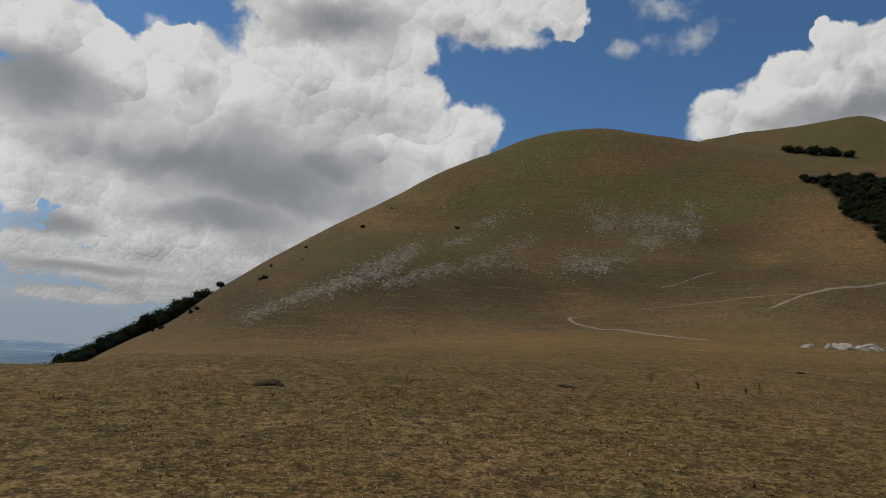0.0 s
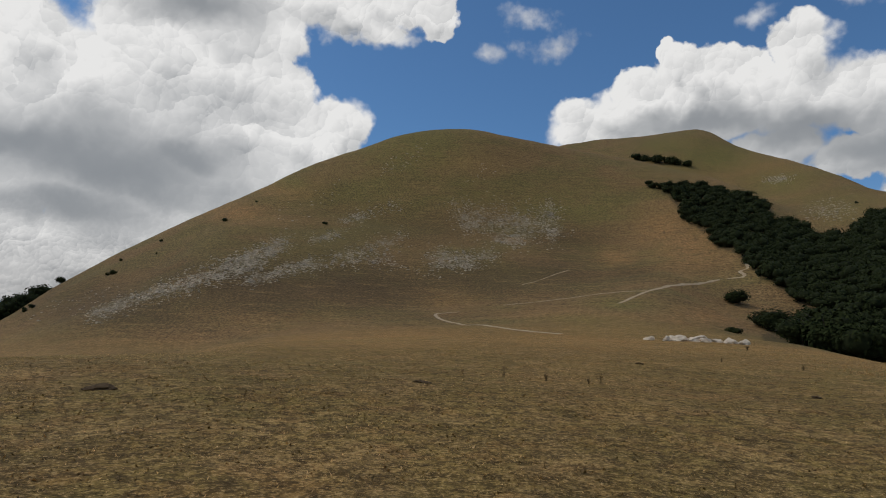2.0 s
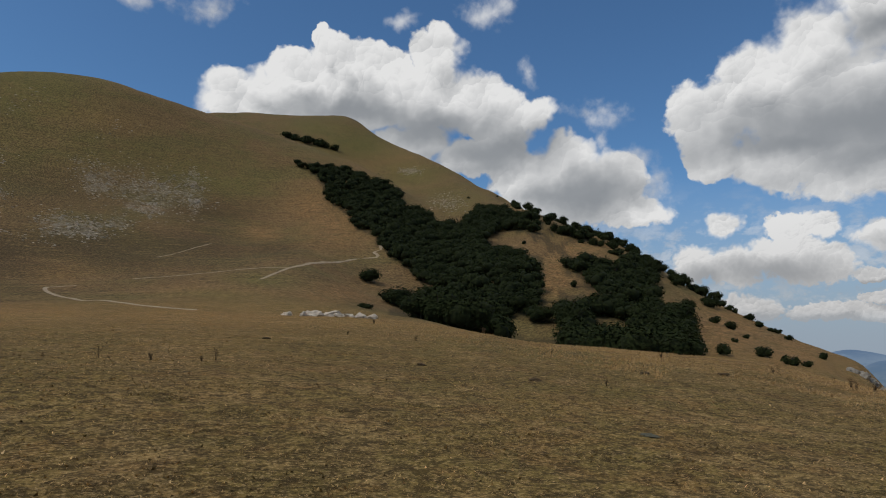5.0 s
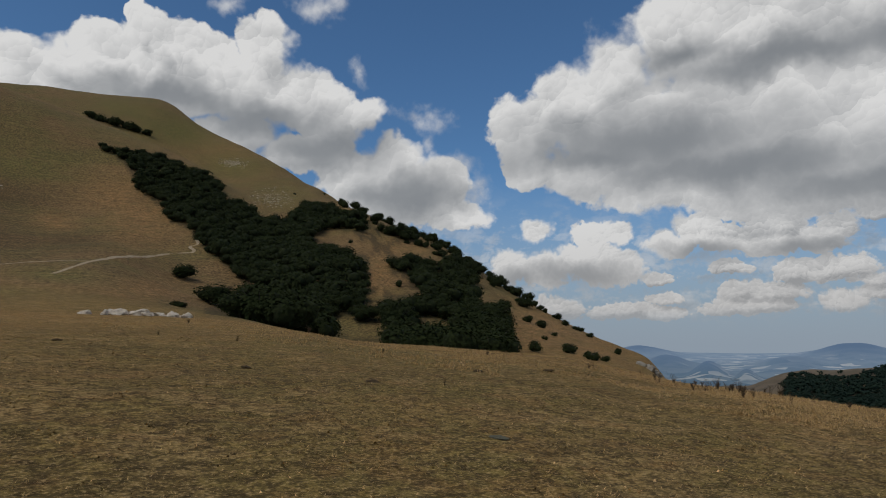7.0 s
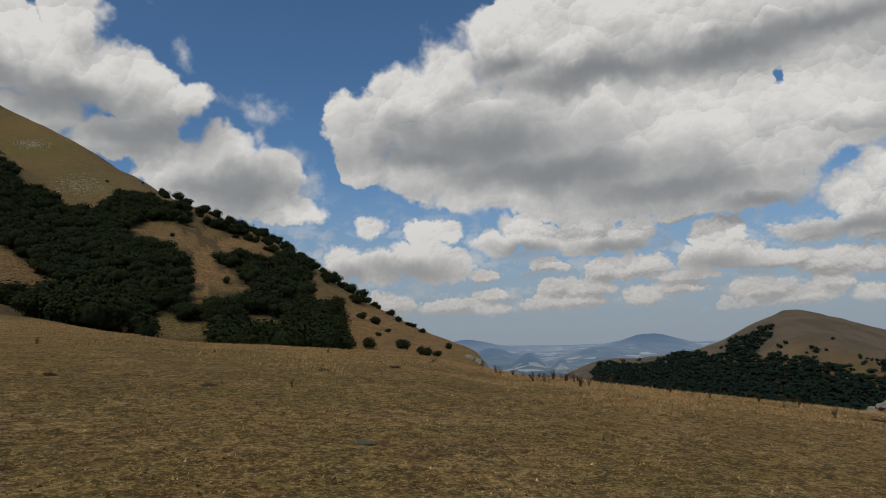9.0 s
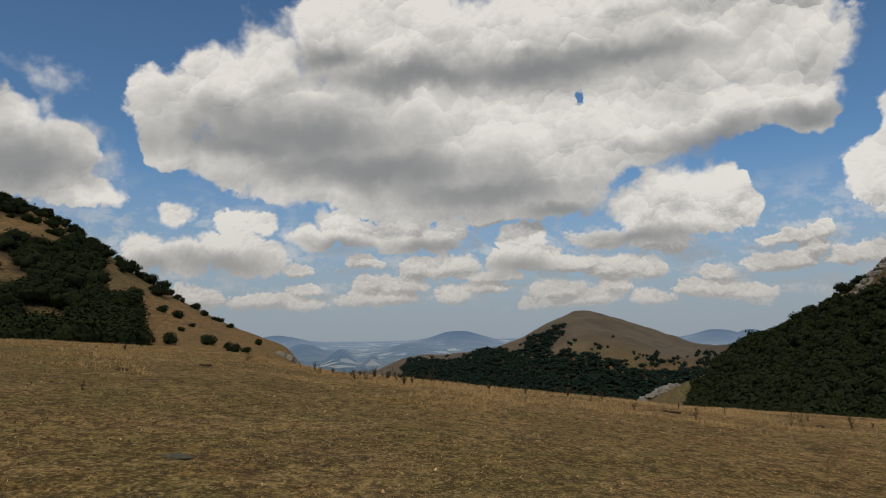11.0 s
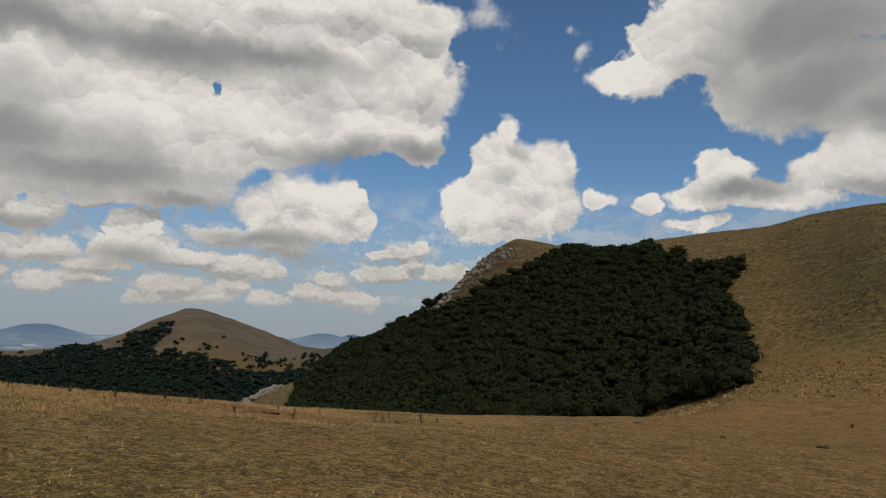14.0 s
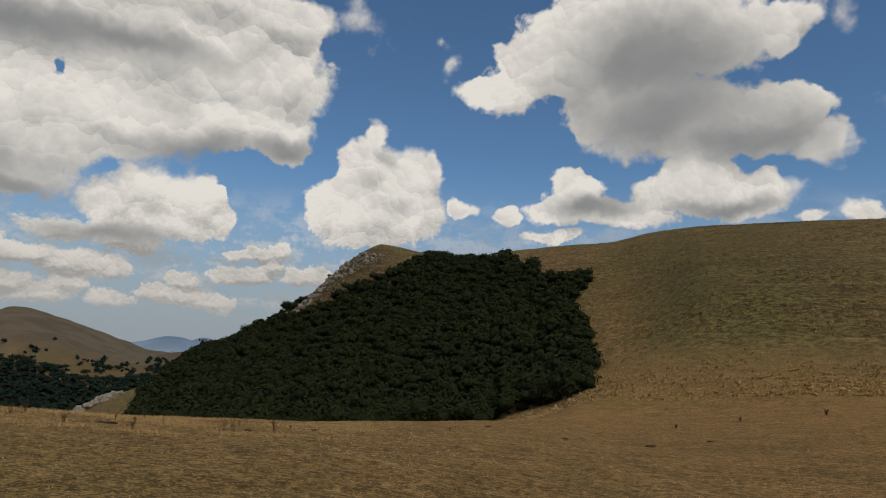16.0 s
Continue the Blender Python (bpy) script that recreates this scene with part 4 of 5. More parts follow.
def build_land():
    """One sheet of land: dense rings and spokes where the walk looks, coarse behind it."""
    spokes = np.concatenate([np.arange(-60, -40, 1.0), np.arange(-40, 175, 0.3), np.arange(175, 300, 2.5)])
    rings = np.concatenate([[0.0], np.geomspace(1.2, 2000, 310)])
    A, Rr = np.meshgrid(spokes, rings[1:], indexing="ij")
    x, y = CX + Rr * np.sin(np.radians(A)), CY + Rr * np.cos(np.radians(A))
    z = ground(x.ravel(), y.ravel()).reshape(x.shape)
    n, k = x.shape
    verts = np.stack([x.ravel(), y.ravel(), z.ravel()], 1)
    verts = np.concatenate([verts, [[CX, CY, EYE - 1.48]]])
    i = np.arange(n)[:, None]
    j = np.arange(k - 1)[None, :]
    i2 = (i + 1) % n
    quads = np.stack([(i * k + j), (i * k + j + 1), (i2 * k + j + 1), (i2 * k + j)], -1).reshape(-1, 4)
    me = bpy.data.meshes.new("ground")
    me.vertices.add(len(verts))
    me.vertices.foreach_set("co", verts.ravel())
    tris = [(n * k, ii * k, ((ii + 1) % n) * k) for ii in range(n)]
    loops = np.concatenate([quads[:, ::-1].ravel(), np.array(tris)[:, ::-1].ravel()])
    starts = np.concatenate([np.arange(len(quads)) * 4, len(quads) * 4 + np.arange(n) * 3])
    me.loops.add(len(loops))
    me.loops.foreach_set("vertex_index", loops.astype(np.int32))
    me.polygons.add(len(starts))
    me.polygons.foreach_set("loop_start", starts.astype(np.int32))
    me.update(calc_edges=True)
    me.validate()
    me.shade_smooth()
    el = np.degrees(np.arctan2(z - EYE, Rr)).ravel()
    az = A.ravel()
    rr = Rr.ravel()
    far = np.clip((rr - 60) / 40, 0, 1)
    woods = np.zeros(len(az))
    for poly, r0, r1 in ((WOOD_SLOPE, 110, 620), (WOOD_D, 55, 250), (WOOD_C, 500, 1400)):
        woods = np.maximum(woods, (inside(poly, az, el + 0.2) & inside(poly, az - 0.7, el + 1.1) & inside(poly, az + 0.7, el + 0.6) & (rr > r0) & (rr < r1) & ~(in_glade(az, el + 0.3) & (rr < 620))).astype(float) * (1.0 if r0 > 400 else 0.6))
    shaded_moor = np.clip((rr - np.where(az > 138, 66, 85)) / np.where(az > 138, 25, 60), 0, 1) * np.where((az > 100) & (az < 138), 1, np.clip((el + 2.0) / 3, 0.0, 1)) * (rr < 1100)
    me.attributes.new("shaded_moor", "FLOAT", "POINT").data.foreach_set("value", np.concatenate([shaded_moor, [0]]).astype(np.float32))
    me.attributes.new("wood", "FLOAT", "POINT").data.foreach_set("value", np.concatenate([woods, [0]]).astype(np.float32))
    near_dark = np.clip((55 - rr) / 40, 0, 1)
    me.attributes.new("near_dark", "FLOAT", "POINT").data.foreach_set("value", np.concatenate([near_dark, [1]]).astype(np.float32))
    # mask of the far land whose colour carries painted haze
    far_hazed = np.clip((rr - 850) / 150, 0, 1) * (az > 70)
    me.attributes.new("far_hazed", "FLOAT", "POINT").data.foreach_set("value", np.concatenate([far_hazed, [0]]).astype(np.float32))
    for name, rows in (("scree", SCREE_BEYOND), ("dry", DRY_AND_SUNLIT), ("green", GREEN_AND_SUNLIT), ("heath", HEATH)):
        v = blobs(rows, az, el) * far
        if name == "scree":
            v = np.maximum(v, streaks(STREAKS, az, el) * far)
        if name == "dry":
            crest = np.interp(wrap(az), [c[0] for c in CREST], [c[1] for c in CREST])
            v = np.maximum(v, np.exp(-((rr - crest) / (0.3 * crest)) ** 2) * np.clip((wrap(az) - 35) / 20, 0, 1) * 0.7)
        at_ = me.attributes.new(name, "FLOAT", "POINT")
        at_.data.foreach_set("value", np.concatenate([v, [0]]).astype(np.float32))
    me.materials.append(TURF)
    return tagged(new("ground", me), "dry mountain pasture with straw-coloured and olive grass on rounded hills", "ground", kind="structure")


land = build_land()


# ---- the plain and the blue hills beyond the pass ----
def far_material():
    m, k, b = material("distance_haze_glow")
    place = k.add("ShaderNodeNewGeometry").outputs["Position"]
    fields = k.voronoi(place, 0.016, out="Color")
    sep = k.add("ShaderNodeSeparateColor")
    k.put(sep.inputs[0], fields)
    big = k.noise(place, 0.0016, 4.0, 0.6)
    pale = k.math("MULTIPLY", k.ramp(sep.outputs[0], 0.76, 0.84), k.ramp(big, 0.46, 0.60))
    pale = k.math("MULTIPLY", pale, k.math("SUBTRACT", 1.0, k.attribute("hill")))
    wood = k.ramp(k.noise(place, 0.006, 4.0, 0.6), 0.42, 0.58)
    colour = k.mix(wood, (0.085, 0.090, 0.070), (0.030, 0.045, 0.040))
    # hills get a darker, bluer base so that the painted haze tints them
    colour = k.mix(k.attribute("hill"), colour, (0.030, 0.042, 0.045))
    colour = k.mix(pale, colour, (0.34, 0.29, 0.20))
    k.put(b.inputs["Base Color"], colour)
    # haze is put in as blue emission that grows with distance
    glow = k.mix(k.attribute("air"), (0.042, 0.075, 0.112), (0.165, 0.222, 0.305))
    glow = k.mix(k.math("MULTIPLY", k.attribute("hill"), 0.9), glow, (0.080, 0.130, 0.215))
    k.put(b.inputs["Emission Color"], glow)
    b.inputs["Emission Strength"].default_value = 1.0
    return m


FAR_HILLS = [(89.1, 4300, -0.05, 3.1, 500), (74, 4500, -0.15, 2.6, 420), (70, 4600, -0.1, 4, 400), (110.5, 4500, -0.1, 2.4, 400), (115.4, 4500, 0.25, 1.5, 400), (118.6, 4500, 0.15, 2.0, 400), (112.8, 4400, -0.1, 1.6, 350), (97, 4500, -0.5, 4, 400),
             (79.2, 2900, -1.30, 1.2, 260), (81.9, 2700, -1.9, 0.75, 200), (76, 3300, -0.95, 2.0, 300), (85.2, 3600, -1.0, 2.0, 350), (-31, 4500, -0.85, 2.5, 400), (-36, 4400, -0.6, 3, 400), (-29, 3300, -1.6, 2.5, 350)]


def build_distance():
    spokes = np.concatenate([np.arange(-60, 130, 0.3), np.arange(130, 300, 3.0)])
    rings = np.linspace(1900, 4900, 90)
    A, Rr = np.meshgrid(spokes, rings, indexing="ij")
    x, y = CX + Rr * np.sin(np.radians(A)), CY + Rr * np.cos(np.radians(A))
    base = np.interp(Rr, [1900, 2600, 3600, 4900], [-4.4, -2.9, -1.6, -0.75])
    z = EYE + Rr * np.tan(np.radians(base))
    hill = np.zeros_like(z)
    for a, r, e, w, d in FAR_HILLS:
        top = EYE + r * math.tan(radians(e)) - (EYE + r * np.tan(np.radians(np.interp(r, [1900, 2600, 3600, 4900], [-4.4, -2.9, -1.6, -0.75]))))
        bumpy = top * np.exp(-np.abs((A - a) / w) ** 2.0 - ((Rr - r) / d) ** 2)
        hill = np.maximum(hill, bumpy)
    z = z + hill * (1 + 0.10 * fbm(x / 260, y / 260, 5)) + 5.0 * fbm(x / 420, y / 420, 8)
    n, k = x.shape
    i, j = np.arange(n)[:, None], np.arange(k - 1)[None, :]
    i2 = (i + 1) % n
    quads = np.stack([(i2 * k + j), (i2 * k + j + 1), (i * k + j + 1), (i * k + j)], -1).reshape(-1, 4)
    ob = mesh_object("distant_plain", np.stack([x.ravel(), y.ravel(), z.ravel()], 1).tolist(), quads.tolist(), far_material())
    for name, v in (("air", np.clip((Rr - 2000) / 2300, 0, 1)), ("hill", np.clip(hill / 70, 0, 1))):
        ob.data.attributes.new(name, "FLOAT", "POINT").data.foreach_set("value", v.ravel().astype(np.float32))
    return tagged(ob, "plain with pale fields and low far hills, blue haze put in as glow", "distance", kind="structure")


build_distance()


# ---- path ----
def ribbon(name, stations, width, mat, label, wobble=0.25):
    """A trodden strip draped over the land through stations of azimuth and elevation."""
    pts = [Vector(spot(a, e)) for a, e in stations]
    fine = []
    for i in range(len(pts) - 1):
        p0, p1, p2, p3 = pts[max(i - 1, 0)], pts[i], pts[i + 1], pts[min(i + 2, len(pts) - 1)]
        for s in range(16):
            t = s / 16
            fine.append(0.5 * ((2 * p1) + (p2 - p0) * t + (2 * p0 - 5 * p1 + 4 * p2 - p3) * t * t + (3 * p1 - p0 - 3 * p2 + p3) * t ** 3))
    fine.append(pts[-1])
    verts, faces = [], []
    for i, p in enumerate(fine):
        d = fine[min(i + 1, len(fine) - 1)] - fine[max(i - 1, 0)]
        side = Vector((-d.y, d.x, 0)).normalized()
        w = width * (0.75 + 0.6 * random.random() * wobble * 2) * (0.35 if i in (0, len(fine) - 1) else 1)
        for s in (-0.5, -0.2, 0.2, 0.5):
            q = p + side * w * s
            verts.append((q.x, q.y, float(ground(q.x, q.y)[0]) + (0.07 if abs(s) < 0.4 else 0.0)))
        if i:
            for s in range(3):
                a = (i - 1) * 4 + s
                faces.append((a, a + 1, a + 5, a + 4))
    return tagged(mesh_object(name, verts, faces, mat), label, "path", kind="structure")


ribbon("path", [(36.62, 8.46), (36.78, 8.05), (36.2, 7.75), (36.45, 7.35), (34.51, 7.15), (31.56, 6.75), (29.09, 6.28), (27.8, 5.75), (26.62, 5.21)], 1.5, DUST, "pale trodden dirt path climbing to the wood")
ribbon("path", [(29.09, 6.28), (24.62, 5.91), (20.67, 5.32), (16.78, 4.81)], 0.9, DUST, "faint narrow dirt track along the slope")
ribbon("path", [(12.98, 4.10), (11.6, 3.95), (10.9, 3.79), (11.62, 3.34), (14.93, 3.06), (18.8, 2.68), (21.74, 2.55)], 1.1, DUST, "pale bend of a dirt track over the pasture")
ribbon("path", [(22.6, 7.98), (20.64, 7.28), (18.44, 6.62)], 0.8, DUST, "faint grazing track across the hillside")


# ---- trees ----
def icosphere(level):
    bm = bmesh.new()
    bmesh.ops.create_icosphere(bm, subdivisions=level, radius=1.0)
    v = np.array([p.co[:] for p in bm.verts])
    f = np.array([[q.index for q in face.verts] for face in bm.faces])
    bm.free()
    return v, f


ICO1, ICO2 = icosphere(1), icosphere(2)


def crown_arrays(rng, radius, height, lift, lobes, leaves, leaf, fine_core=False, up=0.45):
    """Crown of several uneven lobes: a dark broken core and many leaf sprays round it. Returns verts, tris, and which tris are leaves."""
    verts, tris, kinds, base = [], [], [], 0
    cv, cf = ICO2 if fine_core else ICO1
    spots = []
    for i in range(lobes):
        a, q = rng.uniform(0, 2 * math.pi), math.sqrt(rng.uniform(0, 1)) * 0.62
        if i == 0:
            q = 0.1
        c = np.array([math.cos(a) * q * radius, math.sin(a) * q * radius, lift + height * (0.30 + 0.38 * rng.uniform(0, 1) * (1 - 0.5 * q))])
        s = np.array([radius * rng.uniform(0.42, 0.62), radius * rng.uniform(0.42, 0.62), height * rng.uniform(0.28, 0.40)])
        spots.append((c, s))
        w = 1 + 0.16 * rng.standard_normal((len(cv), 1))
        verts.append(cv * w * s * 0.70 + c)
        tris.append(cf + base)
        kinds.append(np.zeros(len(cf), int))
        base += len(cv)
    per = leaves // lobes
    for c, s in spots:
        d = rng.standard_normal((per, 3))
        d[:, 2] = np.where(rng.uniform(0, 1, per) < 0.75, np.abs(d[:, 2]), d[:, 2])
        d /= np.linalg.norm(d, axis=1, keepdims=True)
        p = c + d * s * rng.uniform(0.80, 1.10, (per, 1))
        n = 0.9 * d + 0.38 * rng.standard_normal((per, 3)) + np.array([0, 0, up])
        n /= np.linalg.norm(n, axis=1, keepdims=True)
        u = np.cross(n, rng.standard_normal((per, 3)))
        u /= np.linalg.norm(u, axis=1, keepdims=True)
        v = np.cross(n, u)
        sz = leaf * rng.uniform(0.55, 1.3, (per, 1))
        verts.append(np.stack([p - u * sz - v * sz * 0.5, p + u * sz - v * sz * 0.5, p + v * sz], 1).reshape(-1, 3))
        tris.append(base + np.arange(per * 3).reshape(-1, 3))
        kinds.append(np.ones(per, int))
        base += 3 * per
    return np.concatenate(verts), np.concatenate(tris), np.concatenate(kinds)


def tri_mesh(name, verts, tris, mats, kinds=None, smooth=False):
    me = bpy.data.meshes.new(name)
    me.vertices.add(len(verts))
    me.vertices.foreach_set("co", np.asarray(verts, np.float32).ravel())
    me.loops.add(len(tris) * 3)
    me.loops.foreach_set("vertex_index", np.asarray(tris, np.int32).ravel())
    me.polygons.add(len(tris))
    me.polygons.foreach_set("loop_start", (np.arange(len(tris)) * 3).astype(np.int32))
    for mt in mats:
        me.materials.append(mt)
    if kinds is not None:
        me.polygons.foreach_set("material_index", np.asarray(kinds, np.int32))
    me.update(calc_edges=True)
    if smooth:
        me.shade_smooth()
    return me


def tube(points, radii, sides=7):
    verts, tris = [], []
    for i, (p, r) in enumerate(zip(points, radii)):
        for s in range(sides):
            a = 2 * math.pi * s / sides
            verts.append((p[0] + r * math.cos(a), p[1] + r * math.sin(a), p[2]))
        if i:
            for s in range(sides):
                a, b = (i - 1) * sides + s, (i - 1) * sides + (s + 1) % sides
                tris += [(a, b, b + sides), (a, b + sides, a + sides)]
    return verts, tris


def trunk_mesh(rng, height, spread):
    """Tapered trunk that forks into limbs inside the crown."""
    lean = rng.uniform(-0.12, 0.12, 2) * height
    v, t = tube([(lean[0] * k * k, lean[1] * k * k, height * k - 0.35) for k in (0, 0.15, 0.4, 0.7)], [0.22, 0.15, 0.12, 0.07])
    for i in range(4):
        a, z0 = rng.uniform(0, 2 * math.pi), height * rng.uniform(0.2, 0.42)
        pts = [(math.cos(a) * spread * k * 0.75, math.sin(a) * spread * k * 0.75, z0 + height * 0.36 * k) for k in (0, 0.4, 1)]
        v2, t2 = tube(pts, [0.09, 0.06, 0.03], 5)
        t += [tuple(q + len(v) for q in tri) for tri in t2]
        v += v2
    return tri_mesh("trunk", v, t, [BARK], smooth=True)


def tree_template(name, seed, radius, height, lobes, leaves, leaf, label, category, group, lift=0.05):
    rng = np.random.default_rng(seed)
    root = new(name)
    root.empty_display_size = 0.5
    v, t, kinds = crown_arrays(rng, radius, height, height * lift, lobes, leaves, leaf)
    crown = new("crown", tri_mesh("crown", v, t, [CORE, LEAF], kinds))
    trunk = new("trunk", trunk_mesh(rng, height, radius))
    crown.parent = trunk.parent = root
    return tagged(root, label, category, group)


def scatter(rng, az0, az1, r0, r1, spacing, keep):
    """Places spread over a sector with a jittered grid; keep(az, el, r) picks them."""
    x0, x1 = CX - r1, CX + r1
    g = np.arange(x0, x1, spacing)
    gx, gy = np.meshgrid(g, g - CX + CY)
    gx = gx + rng.uniform(-0.45, 0.45, gx.shape) * spacing
    gy = gy + rng.uniform(-0.45, 0.45, gy.shape) * spacing
    x, y = gx.ravel(), gy.ravel()
    r, az = np.hypot(x - CX, y - CY), np.degrees(np.arctan2(x - CX, y - CY))
    ok = (r > r0) & (r < r1) & (az > az0) & (az < az1)
    x, y, r, az = x[ok], y[ok], r[ok], az[ok]
    z = ground(x, y)
    el = np.degrees(np.arctan2(z - EYE, r))
    ok = keep(az, el, r)
    return np.stack([x[ok], y[ok], z[ok], az[ok], el[ok], r[ok]], 1)


def fits(outline, az, el, r, height, width):
    """Whether a crown of this size standing there shows inside the outline, clear of the glades."""
    ok = np.ones(len(az), bool)
    tall, half = np.degrees(height / r), np.degrees(0.5 * width / r)
    for side, up in ((0, 0.12), (0, 0.5), (0, 0.95), (-0.75, 0.5), (0.75, 0.5)):
        a, e = az + side * half, el + up * tall
        ok &= inside(outline, a, e)
        if outline is WOOD_SLOPE:
            ok &= ~in_glade(a, e)
    return ok


rng = np.random.default_rng(11)
slope_trees = scatter(rng, 28, 64, 120, 600, 4.6, lambda a, e, r: fits(WOOD_SLOPE, a, e, r, 5.2, 6.0))
ridge_el = lambda a: np.interp(a, [c[0] for c in RIDGE], [c[2] for c in RIDGE])
ridge_trees = scatter(rng, 47, 66, 150, 450, 6.5, lambda a, e, r: (e > ridge_el(a) - 0.9) & (r < np.interp(a, [c[0] for c in RIDGE], [c[1] for c in RIDGE]) + 6) & (rng.uniform(0, 1, len(a)) < np.interp(a, [47, 52, 58, 62, 66], [0.15, 0.38, 0.40, 0.35, 0.3])))
hill_trees = scatter(rng, 104, 147, 60, 245, 1.9, lambda a, e, r: fits(WOOD_D, a, e, r, np.interp(a, [121, 131, 136], [0.6, 0.9, 2.2]), 3.2))
far_trees = scatter(rng, 82, 115, 560, 1330, 8.5, lambda a, e, r: fits(WOOD_C, a, e, r, 7.0, 9.0))

# nearest trees of the wood on the eastern hill and along the edge of the slope's wood: things of their own
BEECH = [tree_template("beech_tree", 40 + i, 1.9 + 0.2 * (i % 3), 2.6 + 0.25 * (i % 4), 8, 640, 0.15, "low dense dark green beech in a hill wood", "tree", "trees of the hill wood") for i in range(6)]
BIG = [tree_template("beech_tree", 60 + i, 3.9 + 0.4 * (i % 3), 5.8 + 0.6 * (i % 2), 8, 1300, 0.27, "broad rounded dark green beech in a slope wood", "tree", "trees of the slope wood", -0.10) for i in range(5)]
SHRUB = [tree_template("shrub", 80 + i, 1.5 + 0.3 * i, 2.2 + 0.3 * i, 4, 420, 0.20, "small rounded dark green shrub on dry grass", "shrub", "shrubs on the grass slope", -0.20) for i in range(3)]


def plant(templates, used, x, y, z, size, rng):
    i = int(rng.integers(len(templates)))
    m = pose(x, y, z, 0, 0, float(rng.uniform(0, 360))) @ Matrix.Diagonal((size, size, size * float(rng.uniform(0.85, 1.15)), 1))
    if i not in used:
        used.add(i)
        templates[i].matrix_basis = m
        return templates[i]
    ob = copy_thing(templates[i], Matrix())
    ob.matrix_basis = m
    return ob


def grove(name, places, variants, label, mats, least=0.6, most=1.35):
    """All trees of one far wood in one mesh."""
    V, T, K, base = [], [], [], 0
    g = np.random.default_rng(len(places))
    for x, y, z, *_ in places:
        v, t, kinds = variants[int(g.integers(len(variants)))]
        s, a = g.uniform(least, most), g.uniform(0, 2 * math.pi)
        c, q = math.cos(a) * s, math.sin(a) * s
        w = np.stack([v[:, 0] * c - v[:, 1] * q + x, v[:, 0] * q + v[:, 1] * c + y, v[:, 2] * s * g.uniform(0.85, 1.15) + z - 0.2], 1)
        V.append(w)
        T.append(t + base)
        K.append(kinds)
        base += len(v)
    return tagged(new(name, tri_mesh(name, np.concatenate(V), np.concatenate(T), mats, np.concatenate(K))), label, "wood", kind="stuff")


order = np.argsort(hill_trees[:, 5] + rng.uniform(0, 12, len(hill_trees)))
used = set()
for x, y, z, *_ in hill_trees[order[:190]]:
    plant(BEECH, used, x, y, z, float(rng.uniform(0.8, 1.25)), rng)
vr = np.random.default_rng(5)
grove("hill_wood", hill_trees[order[190:]], [crown_arrays(vr, 1.9, 2.2, 0.3, 5, 95, 0.24, up=0.3) for _ in range(8)], "dense dark green beech wood covering the side of a hill", [CORE, LEAF], 0.6, 1.5)
order = np.argsort(slope_trees[:, 5] + rng.uniform(0, 25, len(slope_trees)))
used = set()
for x, y, z, *_ in slope_trees[order[:130]]:
    plant(BIG, used, x, y, z, float(rng.uniform(0.9, 1.35)), rng)
grove("slope_wood", slope_trees[order[130:]], [crown_arrays(vr, 4.6, 5.6, 0.0, 7, 270, 0.38, up=0.35) for _ in range(8)], "dark green beech wood running up the hillside in a broad band", [CORE, LEAF], 0.7, 1.2)
grove("ridge_trees", ridge_trees, [crown_arrays(vr, 3.2, 4.2, 0.0, 6, 340, 0.32) for _ in range(6)], "row of dark rounded trees along the ridge of the slope", [CORE, LEAF])
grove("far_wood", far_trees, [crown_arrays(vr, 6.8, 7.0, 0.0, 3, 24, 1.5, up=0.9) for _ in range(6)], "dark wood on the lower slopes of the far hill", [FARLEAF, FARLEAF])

# single trees and shrubs: azimuth, elevation of the foot, size
used = set()
LONE_BIG = [(35.61, 5.35, 1.0), (38.31, 3.2, 1.15), (65.3, -0.75, 0.46), (-18.6, 4.55, 0.75), (63.9, 4.0, 0.8), (61.7, 5.2, 0.85), (60.6, 5.9, 0.9), (59.4, 6.4, 0.9), (58.6, 7.2, 0.8), (57.0, 8.0, 0.75), (55.4, 8.4, 0.9), (62.9, 2.9, 0.75)]
for a, e, s in LONE_BIG:
    ob = plant(BIG, used | set(range(5)), *spot(a, e), s, rng)
    ob.matrix_basis = ob.matrix_basis @ Matrix.Diagonal((1.3, 1.3, 0.95, 1) if a < 40 else (1, 1, 1, 1))
    tagged(ob, "single rounded dark green beech standing on dry grass", "tree", "single trees on the slopes")
used = set()
LONE = [(35.37, 3.0, 1.1), (0.99, 11.0, 1.0), (-7.38, 10.6, 1.0), (-12.03, 8.4, 0.7), (-12.32, 7.4, 0.5), (-14.84, 6.6, 0.7), (-4.86, 12.4, 0.5), (-20.29, 2.5, 1.2), (-22.87, 0.8, 1.2), (-15.3, 5.5, 1.1), (-15.6, 5.35, 0.9), (-20.8, 2.2, 1.1), (-23.4, 0.6, 1.0), (-26.3, -0.9, 1.2),
        (65.98, 1.3, 1.2), (66.25, 2.6, 1.1), (64.79, 1.8, 1.3), (67.89, 1.5, 1.2), (68.83, 1.1, 0.9)]
